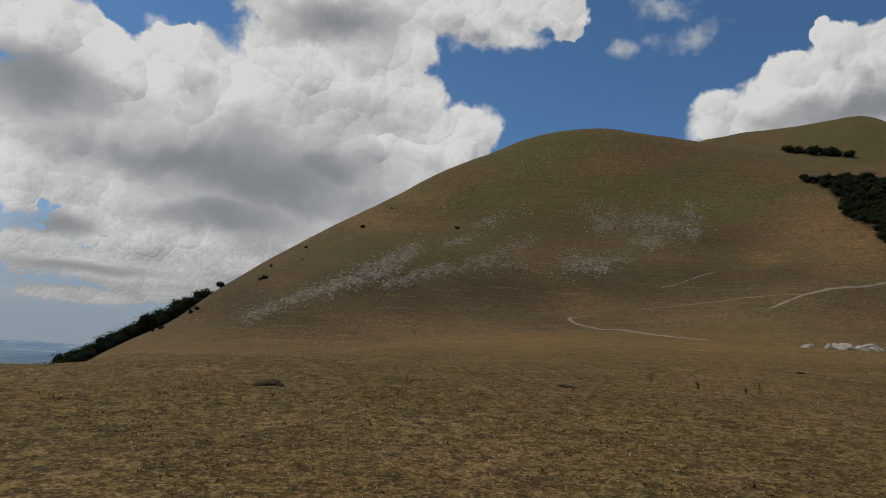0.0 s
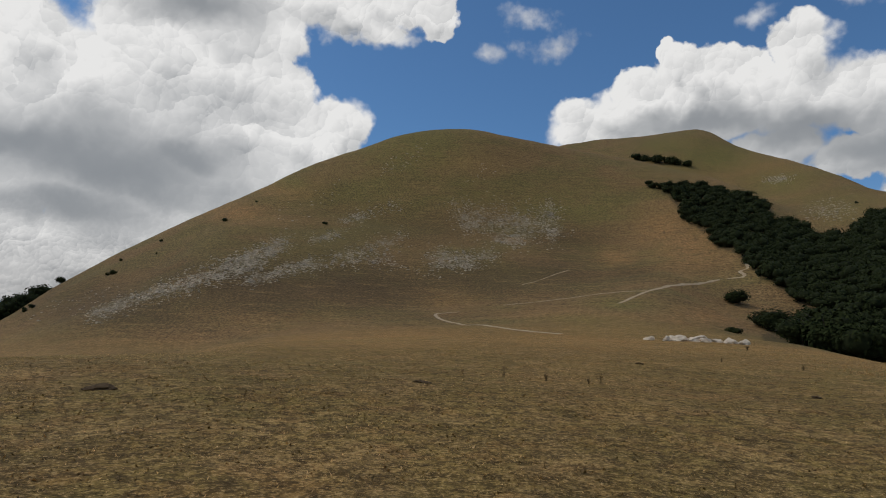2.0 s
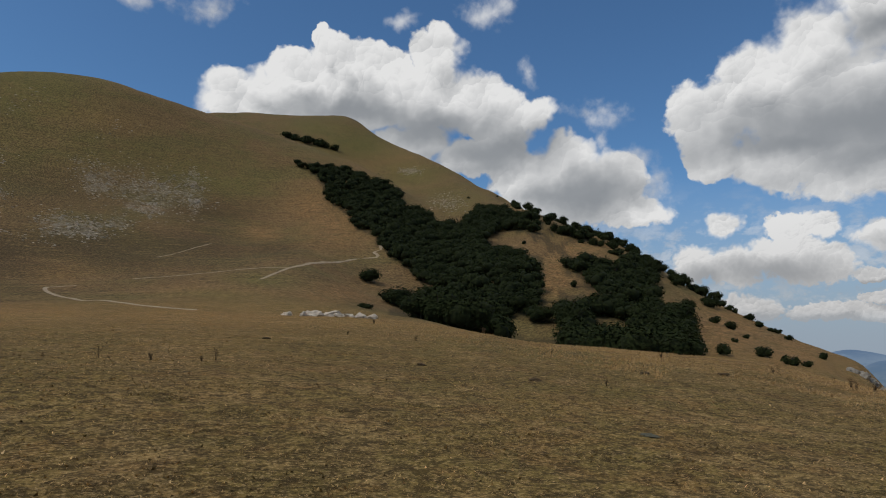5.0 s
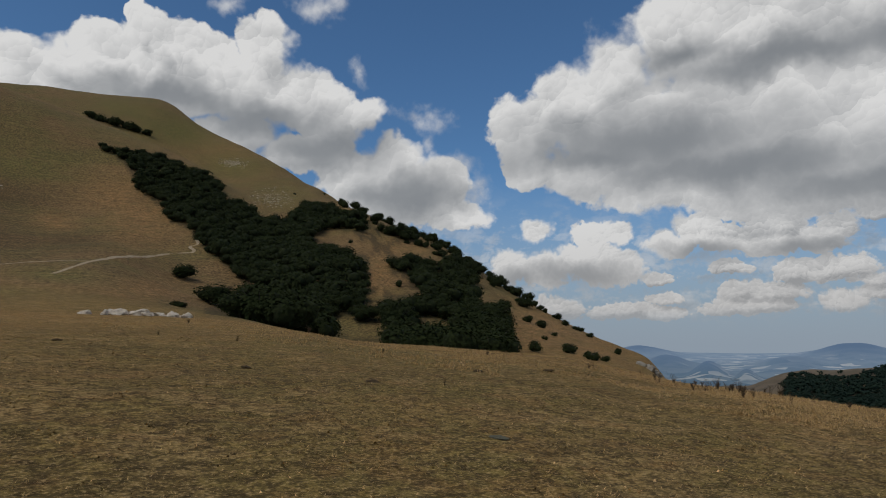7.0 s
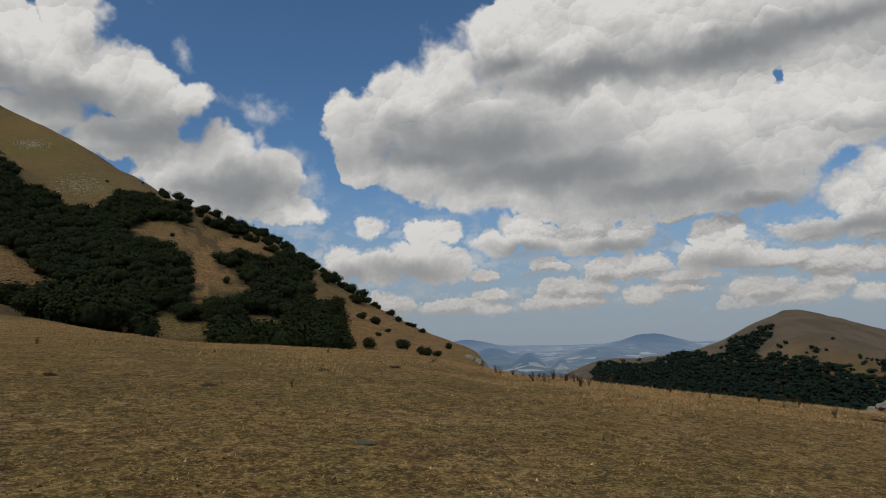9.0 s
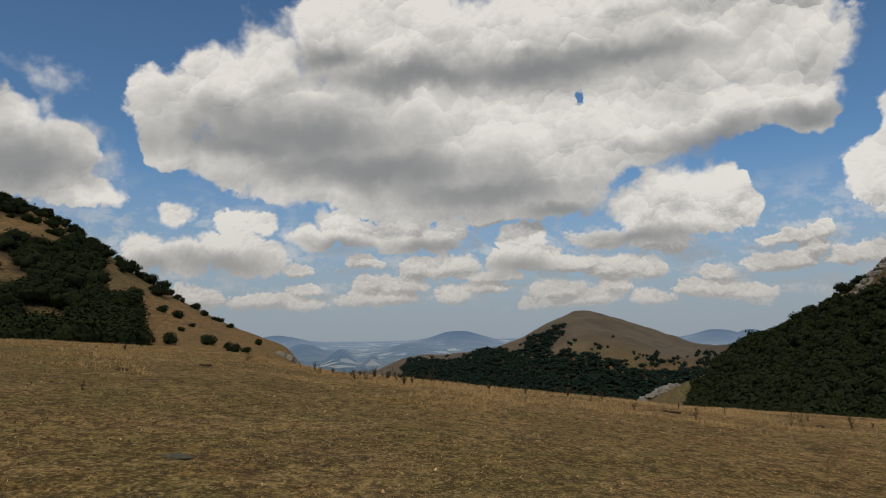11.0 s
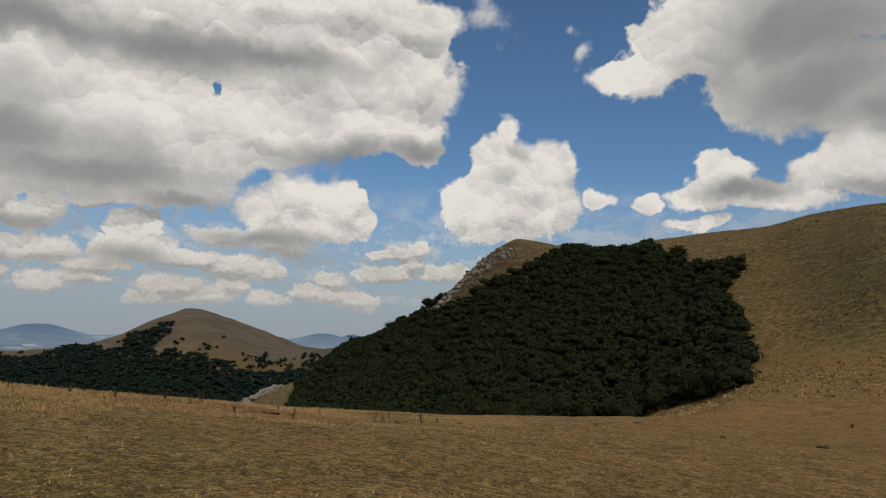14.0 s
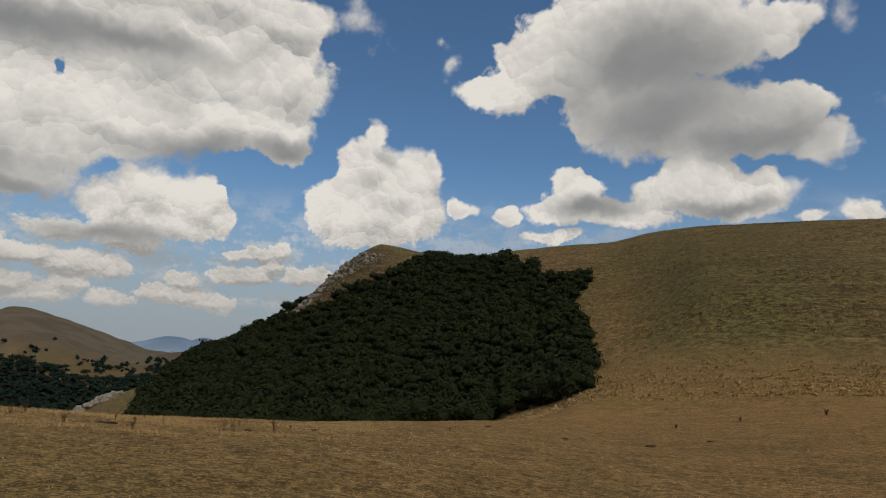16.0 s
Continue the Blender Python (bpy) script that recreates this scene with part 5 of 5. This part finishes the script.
LONE += [(69.97, 0.5, 0.9), (68.07, -0.8, 1.2), (70.06, -1.4, 1.2), (71.16, -1.5, 0.9), (72.09, -0.9, 1.1), (63.5, 4.2, 1.2), (67.0, 0.6, 0.8), (66.2, 0.3, 0.7), (67.3, 2.0, 1.3), (69.2, 1.0, 1.0), (64.2, 3.4, 1.4), (65.3, 3.2, 1.5), (62.4, 4.9, 1.5), (49.3, 8.6, 1.0), (53.6, 4.9, 1.1), (56.8, 7.6, 1.0), (44.5, 12.6, 0.8), (47.0, 12.7, 1.0), (50.0, 10.9, 1.0), (51.5, 10.2, 1.0), (122.2, 5.4, 0.5), (123.2, 6.2, 0.45)]
LONE += [(a, e - 0.08, 0.95 + 0.3 * (i % 3)) for i, (a, e) in enumerate(RIDGE_SHRUBS)]
for a, e, s in LONE:
    ob = plant(SHRUB, used, *spot(a, e), s, rng)
    if a == 35.37:   # the lowest bush lies almost flat on the grass
        ob.matrix_basis = Matrix.Translation((0, 0, -0.35)) @ ob.matrix_basis @ Matrix.Diagonal((1, 1, 0.6, 1))
strip = []
for i in range(80):
    a = -30.5 + 10.8 * (i + rng.uniform(-0.4, 0.4)) / 79
    r = float(pchip(np.array([a]), LINES[3][:, 0], LINES[3][:, 1])[0]) + rng.uniform(-4, 22)
    x, y = at(a, r)
    strip.append((x, y, float(ground(x, y)[0])))
grove("ridge_wood", strip, [crown_arrays(vr, 7.0, 8.5, 0.0, 6, 260, 0.5) for _ in range(4)], "dark strip of wood along the falling ridge", [CORE, LEAF])
strip = []
for i in range(30):
    a = 28.2 + 4.2 * i / 29
    x, y, z = spot(a, float(np.interp(a, [28.2, 30, 32.4], [17.15, 16.85, 16.4])), 575 - 5 * (a - 28))
    strip.append((x + rng.uniform(-4, 4), y + rng.uniform(-4, 4), z))
grove("saddle_copse", strip, [crown_arrays(vr, 5.0, 7.0, 0.0, 5, 160, 0.6) for _ in range(4)], "low dark copse lying in the saddle between two summits", [CORE, LEAF])
spread = [spot(a, e, 800) for a, e in FAR_SINGLES]
for a, e in FAR_SINGLES[8:23] + [(103.2, -2.7), (104.6, -2.9), (105.8, -3.0), (107.6, -2.9), (110.4, -2.7), (100.4, -2.2), (99.4, -1.9)]:
    for _ in range(2):
        spread.append(spot(a + float(rng.normal()) * 0.45, e - abs(float(rng.normal())) * 0.35, 800))
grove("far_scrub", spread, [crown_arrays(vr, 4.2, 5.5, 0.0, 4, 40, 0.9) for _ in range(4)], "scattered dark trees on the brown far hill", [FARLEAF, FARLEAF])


# ---- limestone ----
def boulder_mesh(name, seed, sx, sy, sz, mat, cuts=3):
    """A weathered block: a sphere cut by slanting planes and roughened."""
    g = np.random.default_rng(seed)
    bm = bmesh.new()
    bmesh.ops.create_icosphere(bm, subdivisions=cuts, radius=1.0)
    planes = [(Vector(g.standard_normal(3)).normalized(), g.uniform(0.5, 0.85)) for _ in range(9)]
    for v in bm.verts:
        for n, d in planes:
            over = v.co.dot(n) - d
            if over > 0:
                v.co -= n * over * 0.9
        v.co *= 1 + 0.24 * noise.noise(v.co * 2.3 + Vector((seed, 0, 0))) + 0.12 * noise.noise(v.co * 6 + Vector((0, seed, 0)))
        v.co = Vector((v.co.x * sx, v.co.y * sy, v.co.z * sz))
    me = bpy.data.meshes.new(name)
    bm.to_mesh(me)
    bm.free()
    me.materials.append(mat)
    return me


rng = np.random.default_rng(23)
ROCKS = [(28.6, 0.40), (29.0, 0.55), (30.4, 0.55), (30.8, 0.85), (31.25, 0.95), (31.7, 0.5), (32.3, 0.6), (32.7, 0.85), (33.2, 0.6), (33.6, 0.4), (33.95, 0.65), (34.3, 0.4), (35.2, 0.6), (35.6, 0.45), (36.0, 0.7), (31.0, 0.35), (32.9, 0.35)]
for i, (a, s) in enumerate(ROCKS):
    x, y = at(a + float(rng.uniform(-0.1, 0.1)), 82.0 - 0.6 * (a - 31) + float(rng.uniform(-1.2, 1.2)))
    ob = new("boulder", boulder_mesh("boulder", 100 + i, s * 1.3, s, s * (0.62 + 0.4 * ((i * 7) % 5) / 5), LIME))
    ob.matrix_basis = pose(x, y, float(ground(x, y)[0]) + 0.12 * s, 0, 0, float(rng.uniform(0, 360)))
    tagged(ob, "pale weathered limestone boulder lying in dry grass", "rock", "row of pale boulders")


def outcrop(name, a, e, near, pieces, size, spread, mat, label, seed):
    """A crag of several blocks that stand out of the slope."""
    g = np.random.default_rng(seed)
    root = new(name)
    x0, y0, z0 = spot(a, e, near)
    root.matrix_basis = pose(x0, y0, z0)
    for i in range(pieces):
        dx, dy = g.uniform(-1, 1, 2) * spread
        s = size * g.uniform(0.5, 1.2)
        ob = new("block", boulder_mesh("block", seed * 31 + i, s, s * g.uniform(0.6, 1), s * g.uniform(0.5, 0.9), mat, 3))
        ob.parent = root
        ob.matrix_basis = pose(dx, dy, float(ground(x0 + dx, y0 + dy)[0]) - z0 + s * 0.1, float(g.uniform(-20, 20)), float(g.uniform(-20, 20)), float(g.uniform(0, 360)))
    return tagged(root, label, "rock outcrop")


outcrop("rock_outcrop", 105.0, -5.5, 120, 18, 2.3, 3.4, LEDGE, "pale limestone crag at the foot of a wooded hill", 3)
outcrop("rock_outcrop", 106.2, -4.9, 120, 12, 1.6, 3.2, LEDGE, "pale limestone ledge breaking through grass", 4)
outcrop("rock_outcrop", 75.2, -2.6, 120, 9, 1.7, 3.5, LEDGE, "pale limestone edge where the ridge breaks off", 5)
for i, (a, e) in enumerate([(120.27, 3.19), (120.94, 3.94), (121.82, 5.0), (122.49, 5.69), (123.41, 6.5), (125.05, 7.19), (117.6, 1.43)]):
    outcrop("rock_outcrop", a, e - 0.3, 120, 14, 1.15, 5.0, CRAG, "grey weathered limestone blocks along a steep ridge", 10 + i)


def scree_stones(seed, streak_rows, blob_rows, count, mat, label):
    """Loose stones in veins along the streaks and scattered over the blobs."""
    g = np.random.default_rng(seed)
    V, T, base = [], [], 0
    cv, cf = ICO1
    for a0, e0, a1, e1, w, k in streak_rows:
        # stones gather in a net of thin veins
        count = int(800 * k * (0.6 + math.hypot(a1 - a0, e1 - e0)) * w)
        t = g.uniform(-0.04, 1.04, count)
        a, e = a0 + t * (a1 - a0) + g.normal(size=count) * w * 0.8, e0 + t * (e1 - e0) + g.normal(size=count) * w * 0.8
        vein = np.minimum(np.abs(fbm(a * 1.3 + e * 1.3, (e - a) * 2.3, 61, 3)), np.abs(fbm(a * 2.2 + 9, e * 2.4 - a, 67, 3)))
        ok = (vein < 0.05 * k) | (g.uniform(0, 1, count) < 0.035 * k)
        V += list(zip(a[ok], e[ok]))
    for i in range(count):
        a, e, w, h, k = blob_rows[i % len(blob_rows)]
        V.append((a + g.normal() * w * 0.55, e + g.normal() * h * 0.55))
    dirs = np.array(V)
    r = np.geomspace(80, 900, 260)
    out = []
    for lo in range(0, len(dirs), 400):
        d = dirs[lo:lo + 400]
        x = CX + r[None] * np.sin(np.radians(d[:, :1]))
        y = CY + r[None] * np.cos(np.radians(d[:, :1]))
        z = ground(x.ravel(), y.ravel()).reshape(x.shape)
        e = np.degrees(np.arctan2(z - EYE, r[None]))
        hit = e >= d[:, 1:]
        i = np.argmax(hit, 1)
        j = np.arange(len(d))
        ok = hit.any(1) & (i > 0)
        b = np.maximum(i - 1, 0)
        part_way = np.clip((d[:, 1] - e[j, b]) / np.maximum(e[j, i] - e[j, b], 1e-6), 0, 1)
        rr = r[b] + (r[i] - r[b]) * part_way
        a = np.radians(d[:, 0])
        out.append(np.stack([CX + rr * np.sin(a), CY + rr * np.cos(a), 0 * rr, rr], 1)[ok])
    P = np.concatenate(out)
    P[:, :2] += g.uniform(-0.5, 0.5, (len(P), 2))
    P[:, 2] = ground(P[:, 0], P[:, 1])
    s = (0.13 + 0.42 * g.uniform(0, 1, (len(P), 1, 1)) ** 2) * (0.7 + P[:, 3, None, None] / 800) * np.array([1.5, 0.65, 0.5])
    v = cv[None] * s * (1 + 0.25 * g.standard_normal((len(P), len(cv), 1)))
    turn = g.normal(0.7, 0.7, (len(P), 1))
    v = np.stack([v[..., 0] * np.cos(turn) - v[..., 1] * np.sin(turn), v[..., 0] * np.sin(turn) + v[..., 1] * np.cos(turn), v[..., 2]], -1)
    verts = v + P[:, None, :3]
    tris = cf[None] + (np.arange(len(P)) * len(cv))[:, None, None]
    return tagged(new("scree", tri_mesh("scree", verts.reshape(-1, 3), tris.reshape(-1, 3), [mat])), label, "scree", kind="stuff")


scree_stones(77, STREAKS, SCREE_BEYOND[:2], 400, STONE, "pale limestone scree scattered over the hillside")
scree_stones(78, [], SCREE_BEYOND[2:5], 800, CRAG, "grey limestone rubble on the ridge above the wood")


# ---- grass, weeds and clods of the pasture ----
def blade_material(name, tones, patchy=False):
    m, k, b = material(name)
    rnd = k.add("ShaderNodeNewGeometry").outputs["Random Per Island"]
    ramp = k.add("ShaderNodeValToRGB")
    k.put(ramp.inputs[0], rnd)
    el = ramp.color_ramp.elements
    el[0].color, el[1].color = (*tones[0], 1), (*tones[-1], 1)
    for i, c in enumerate(tones[1:-1]):
        el.new((i + 1) / (len(tones) - 1)).color = (*c, 1)
    colour = ramp.outputs[0]
    if patchy:
        place = k.add("ShaderNodeNewGeometry").outputs["Position"]
        c, d = k.noise(place, 1.7, 4.0, 0.65), k.noise(place, 0.13, 3.0, 0.5)
        colour = mottle(k, place, colour)
        colour = k.mix(1.0, colour, k.ramp(k.math("FRACT", k.math("MULTIPLY", rnd, 37.0)), 0.0, 1.0, 0.6, 1.2), "MULTIPLY")
        colour = k.mix(k.ramp(d, 0.50, 0.64, 0.0, 0.45), colour, (0.34, 0.235, 0.07))
        colour = k.mix(k.ramp(c, 0.53, 0.66, 0.0, 0.5), colour, (0.15, 0.105, 0.045))
        colour = k.mix(1.0, colour, k.ramp(k.noise(place, 8.0, 4.0, 0.75), 0.41, 0.59, 0.36, 1.38), "MULTIPLY")
    k.put(b.inputs["Base Color"], colour)
    b.inputs["Roughness"].default_value = 0.8
    return m


GRASS = blade_material("dry_grass_blades", [(0.82, 0.54, 0.25), (0.50, 0.30, 0.11), (0.26, 0.17, 0.06), (0.74, 0.46, 0.19), (0.42, 0.28, 0.09), (0.62, 0.38, 0.15)], True)
TALL = blade_material("tall_straw", [(0.66, 0.43, 0.19), (0.48, 0.30, 0.12), (0.58, 0.37, 0.15), (0.32, 0.20, 0.08)])
STALK = blade_material("dead_stalks", [(0.07, 0.045, 0.025), (0.11, 0.07, 0.035), (0.05, 0.035, 0.02)])


def blades(name, P, length, width, mat, label, lean, g, per=5):
    """Tufts of blades at the places P, each blade a bent strip."""
    n = len(P)
    P = np.repeat(P, per, 0)
    L = length * g.uniform(0.5, 1.2, (n * per, 1))
    a = g.uniform(0, 2 * math.pi, n * per)
    d = np.stack([np.cos(a), np.sin(a), 0 * a], 1)
    side = np.stack([-d[:, 1], d[:, 0], 0 * a], 1) * width * g.uniform(0.6, 1.3, (n * per, 1))
    root = P + d * g.uniform(0, 0.03, (n * per, 1)) - np.array([0, 0, 0.01])
    up = np.array([0, 0, 1.0])
    bend = lean * g.uniform(0.3, 1.3, (n * per, 1))
    tip = root + (up * np.maximum(0.10, 1 - 0.75 * bend) + d * bend) * L
    V = np.stack([root - side, root + side, tip], 1).reshape(-1, 3)
    T = np.arange(n * per * 3).reshape(-1, 3)
    return tagged(new(name, tri_mesh(name, V, T, [mat])), label, "grass", kind="stuff")


def sow(g, count, r0, r1, az0=-42, az1=172, power=1.0):
    u = g.uniform(0, 1, count)
    r = (r0 ** (2 - power) + u * (r1 ** (2 - power) - r0 ** (2 - power))) ** (1 / (2 - power)) if power != 2 else r0 * (r1 / r0) ** u
    az = np.radians(g.uniform(az0, az1, count))
    x, y = CX + r * np.sin(az), CY + r * np.cos(az)
    keep = fbm(x / 0.55, y / 0.55, 71, 3) + 0.7 * fbm(x / 3.0, y / 3.0, 75, 2) + g.uniform(-0.6, 0.6, count) > -0.45
    x, y = x[keep], y[keep]
    return np.stack([x, y, ground(x, y)], 1)


g = np.random.default_rng(9)
blades("short_grass", sow(g, 92000, 1.6, 15), 0.057, 0.0070, GRASS, "short dry matted grass with straw and olive blades", 2.0, g, 6)
blades("matted_grass", sow(g, 75000, 1.6, 32), 0.055, 0.017, GRASS, "flat matted tufts of dead grass lying on the turf", 1.5, g, 3)
blades("short_grass", sow(g, 60000, 15, 55), 0.085, 0.011, GRASS, "short dry cropped grass further over the pasture", 2.0, g, 5)
blades("short_grass", sow(g, 22000, 12, 52, 100, 170, 0.6), 0.08, 0.011, GRASS, "short dry cropped grass of the eastern meadow", 2.0, g, 4)


def slope_tussocks(g, count):
    """Coarse tussocks on the eastern hillside beside the wood."""
    az, r = g.uniform(134, 171, count), 62 + 145 * g.uniform(0, 1, count) ** 1.3
    x, y = CX + r * np.sin(np.radians(az)), CY + r * np.cos(np.radians(az))
    z = ground(x, y)
    el = np.degrees(np.arctan2(z - EYE, r))
    keep = ~inside(WOOD_D, az, el) & (fbm(x / 9, y / 9, 83, 3) + g.uniform(-0.7, 0.7, count) > 0.1)
    return np.stack([x, y, z], 1)[keep]


blades("tussock_grass", slope_tussocks(g, 15000), 0.40, 0.07, TALL, "bleached tussocks of coarse grass on the hillside", 1.4, g, 6)


def crest_places(g, count, az0, az1, lo, hi):
    az = g.uniform(az0, az1, count)
    rc = np.interp(az, [c[0] for c in CREST], [c[1] for c in CREST])
    r = rc * g.uniform(lo, hi, count)
    x, y = CX + r * np.sin(np.radians(az)), CY + r * np.cos(np.radians(az))
    keep = fbm(x / 2.2, y / 2.2, 91, 3) + g.uniform(-0.5, 0.5, count) > 0.05
    x, y = x[keep], y[keep]
    return np.stack([x, y, ground(x, y)], 1)


blades("tall_grass", crest_places(g, 26000, 56, 124, 0.62, 1.10), 0.12, 0.007, TALL, "tall dry straw-coloured grass along the brow", 0.9, g, 5)
blades("tall_grass", crest_places(g, 7000, 30, 62, 0.45, 1.1), 0.13, 0.012, TALL, "knee-high dry straw grass on the meadow's edge", 0.5, g, 4)


def weed(seed, height, stems, label):
    """A dead thistle: branching bare stalks with small heads."""
    q = np.random.default_rng(seed)
    root = new("weed")
    V, T = [], []
    H, HT = [], []
    for i in range(stems):
        a, l = q.uniform(0, 2 * math.pi), height * q.uniform(0.5, 1.1)
        o = q.uniform(-0.12, 0.12, 2) * height
        out = q.uniform(0.1, 0.5)
        pts = [(o[0] + math.cos(a) * out * l * k * k, o[1] + math.sin(a) * out * l * k * k, l * k * (1 - 0.15 * k) - 0.02) for k in (0, 0.35, 0.7, 1)]
        v, t = tube(pts, [0.007, 0.006, 0.005, 0.003], 4)
        T += [tuple(p + len(V) for p in tri) for tri in t]
        V += v
        for s in range(3):
            k = q.uniform(0.35, 0.95)
            p = Vector((o[0] + math.cos(a) * out * l * k * k, o[1] + math.sin(a) * out * l * k * k, l * k * (1 - 0.15 * k)))
            e = p + Vector((q.uniform(-1, 1), q.uniform(-1, 1), q.uniform(0.2, 1.2))) * 0.22 * l
            v, t = tube([p, (p + e) / 2, e], [0.004, 0.0035, 0.0025], 4)
            T += [tuple(w + len(V) for w in tri) for tri in t]
            V += v
            cv, cf = ICO1
            HT += [tuple(int(w) + len(H) for w in tri) for tri in cf]
            H += [tuple(np.array(e) + c * np.array([0.010, 0.010, 0.014])) for c in cv]
    st = new("stalk", tri_mesh("stalk", V, T, [STALK]))
    hd = tagged(new("seed_head", tri_mesh("seed_head", H, HT, [STALK])), kind="stuff")
    st.parent = hd.parent = root
    return tagged(root, label, "weed", "dead weeds on the pasture")


W = [weed(5, 0.38, 9, "dead brown thistle standing in dry grass"), weed(6, 0.55, 5, "tall thin dead weed stalks in dry grass"), weed(7, 0.30, 16, "bushy dark dead weed clump in dry grass")]
WEEDS = [(81.2, 19.0, 2, 1.0), (81.9, 19.4, 0, 0.7), (77.0, 24, 1, 0.45), (77.8, 24.3, 2, 0.7), (78.3, 24.0, 2, 0.6), (78.8, 24.2, 1, 0.4), (79.4, 23.6, 2, 0.6), (80.0, 23.2, 1, 0.45), (76.2, 24.8, 2, 0.6), (73.6, 25, 1, 0.5), (69.8, 26, 1, 0.6), (69.5, 24, 0, 0.6),
         (84.5, 20, 1, 0.5), (86.0, 21, 1, 0.45), (88.2, 20, 2, 0.7), (91, 19, 0, 0.6), (94.5, 19.5, 2, 0.8), (97, 20, 1, 0.4), (99, 17, 0, 0.6), (103.2, 15.9, 0, 0.7), (106, 18.5, 1, 0.4)]
WEEDS += [(45.9, 54, 2, 2.2), (36.3, 60, 2, 1.4), (22.6, 13.5, 1, 0.6), (13.6, 13.5, 1, 0.5), (34, 30, 2, 0.6), (40, 26, 0, 0.6), (52, 24, 0, 0.5), (61, 28, 2, 0.7), (150, 40, 2, 1.0), (155, 45, 2, 1.2), (161, 48, 2, 1.6), (112, 20, 1, 0.4), (130, 24, 0, 0.4), (17.5, 13, 2, 0.5), (21.5, 13.2, 2, 0.4), (57, 13, 0, 0.4)]
weed_rng = np.random.default_rng(31)
WEEDS += [(float(weed_rng.uniform(74.5, 84)), float(weed_rng.uniform(21.5, 24.5)), int(weed_rng.integers(3)), float(weed_rng.uniform(0.4, 0.85))) for _ in range(26)]
WEEDS += [(float(weed_rng.uniform(84, 118)), float(weed_rng.uniform(17, 23)), int(weed_rng.integers(3)), float(weed_rng.uniform(0.35, 0.7))) for _ in range(16)]
seen = set()
for a, r, i, s in WEEDS:
    x, y = at(a, r)
    m = pose(x, y, float(ground(x, y)[0]), 0, 0, (a * 77) % 360) @ Matrix.Diagonal((s, s, s, 1))
    if i in seen:
        copy_thing(W[i], Matrix()).matrix_basis = m
    else:
        seen.add(i)
        W[i].matrix_basis = m

SOD = plain_material("dark_sod", (0.07, 0.045, 0.025), (0.12, 0.08, 0.04), 9.0, 0.95, 0.03)
CLODS = [(-23.5, 10.4, 0.26), (-22.9, 10.3, 0.16), (5.2, 11.4, 0.20), (102.2, 17.6, 0.2), (112.3, 18.2, 0.17), (101.6, 17.8, 0.14), (40.5, 15, 0.2), (50.8, 12.8, 0.18), (60, 17, 0.2), (66, 20, 0.22), (118, 20, 0.16), (140, 26, 0.25), (147, 27, 0.28), (152, 30, 0.2), (134, 30, 0.2), (27, 22, 0.2)]
for i, (a, r, s) in enumerate(CLODS):
    x, y = at(a, r)
    ob = new("clod", boulder_mesh("clod", 300 + i, s, s * 0.7, s * 0.3, SOD, 3))
    ob.matrix_basis = pose(x, y, float(ground(x, y)[0]), 0, 0, (a * 37) % 360)
    tagged(ob, "dark lump of turned earth and dead grass on the turf", "clod", "clods on the pasture")
x, y = at(61.2, 8.1)
ob = new("flat_stone", boulder_mesh("flat_stone", 55, 0.17, 0.10, 0.025, plain_material("lichen_stone", (0.17, 0.155, 0.10), (0.085, 0.08, 0.055), 22.0, 0.95, 0.01), 3))
ob.matrix_basis = pose(x, y, float(ground(x, y)[0]) + 0.01, 0, 0, 70)
tagged(ob, "flat grey-green stone set level in the turf", "stone")
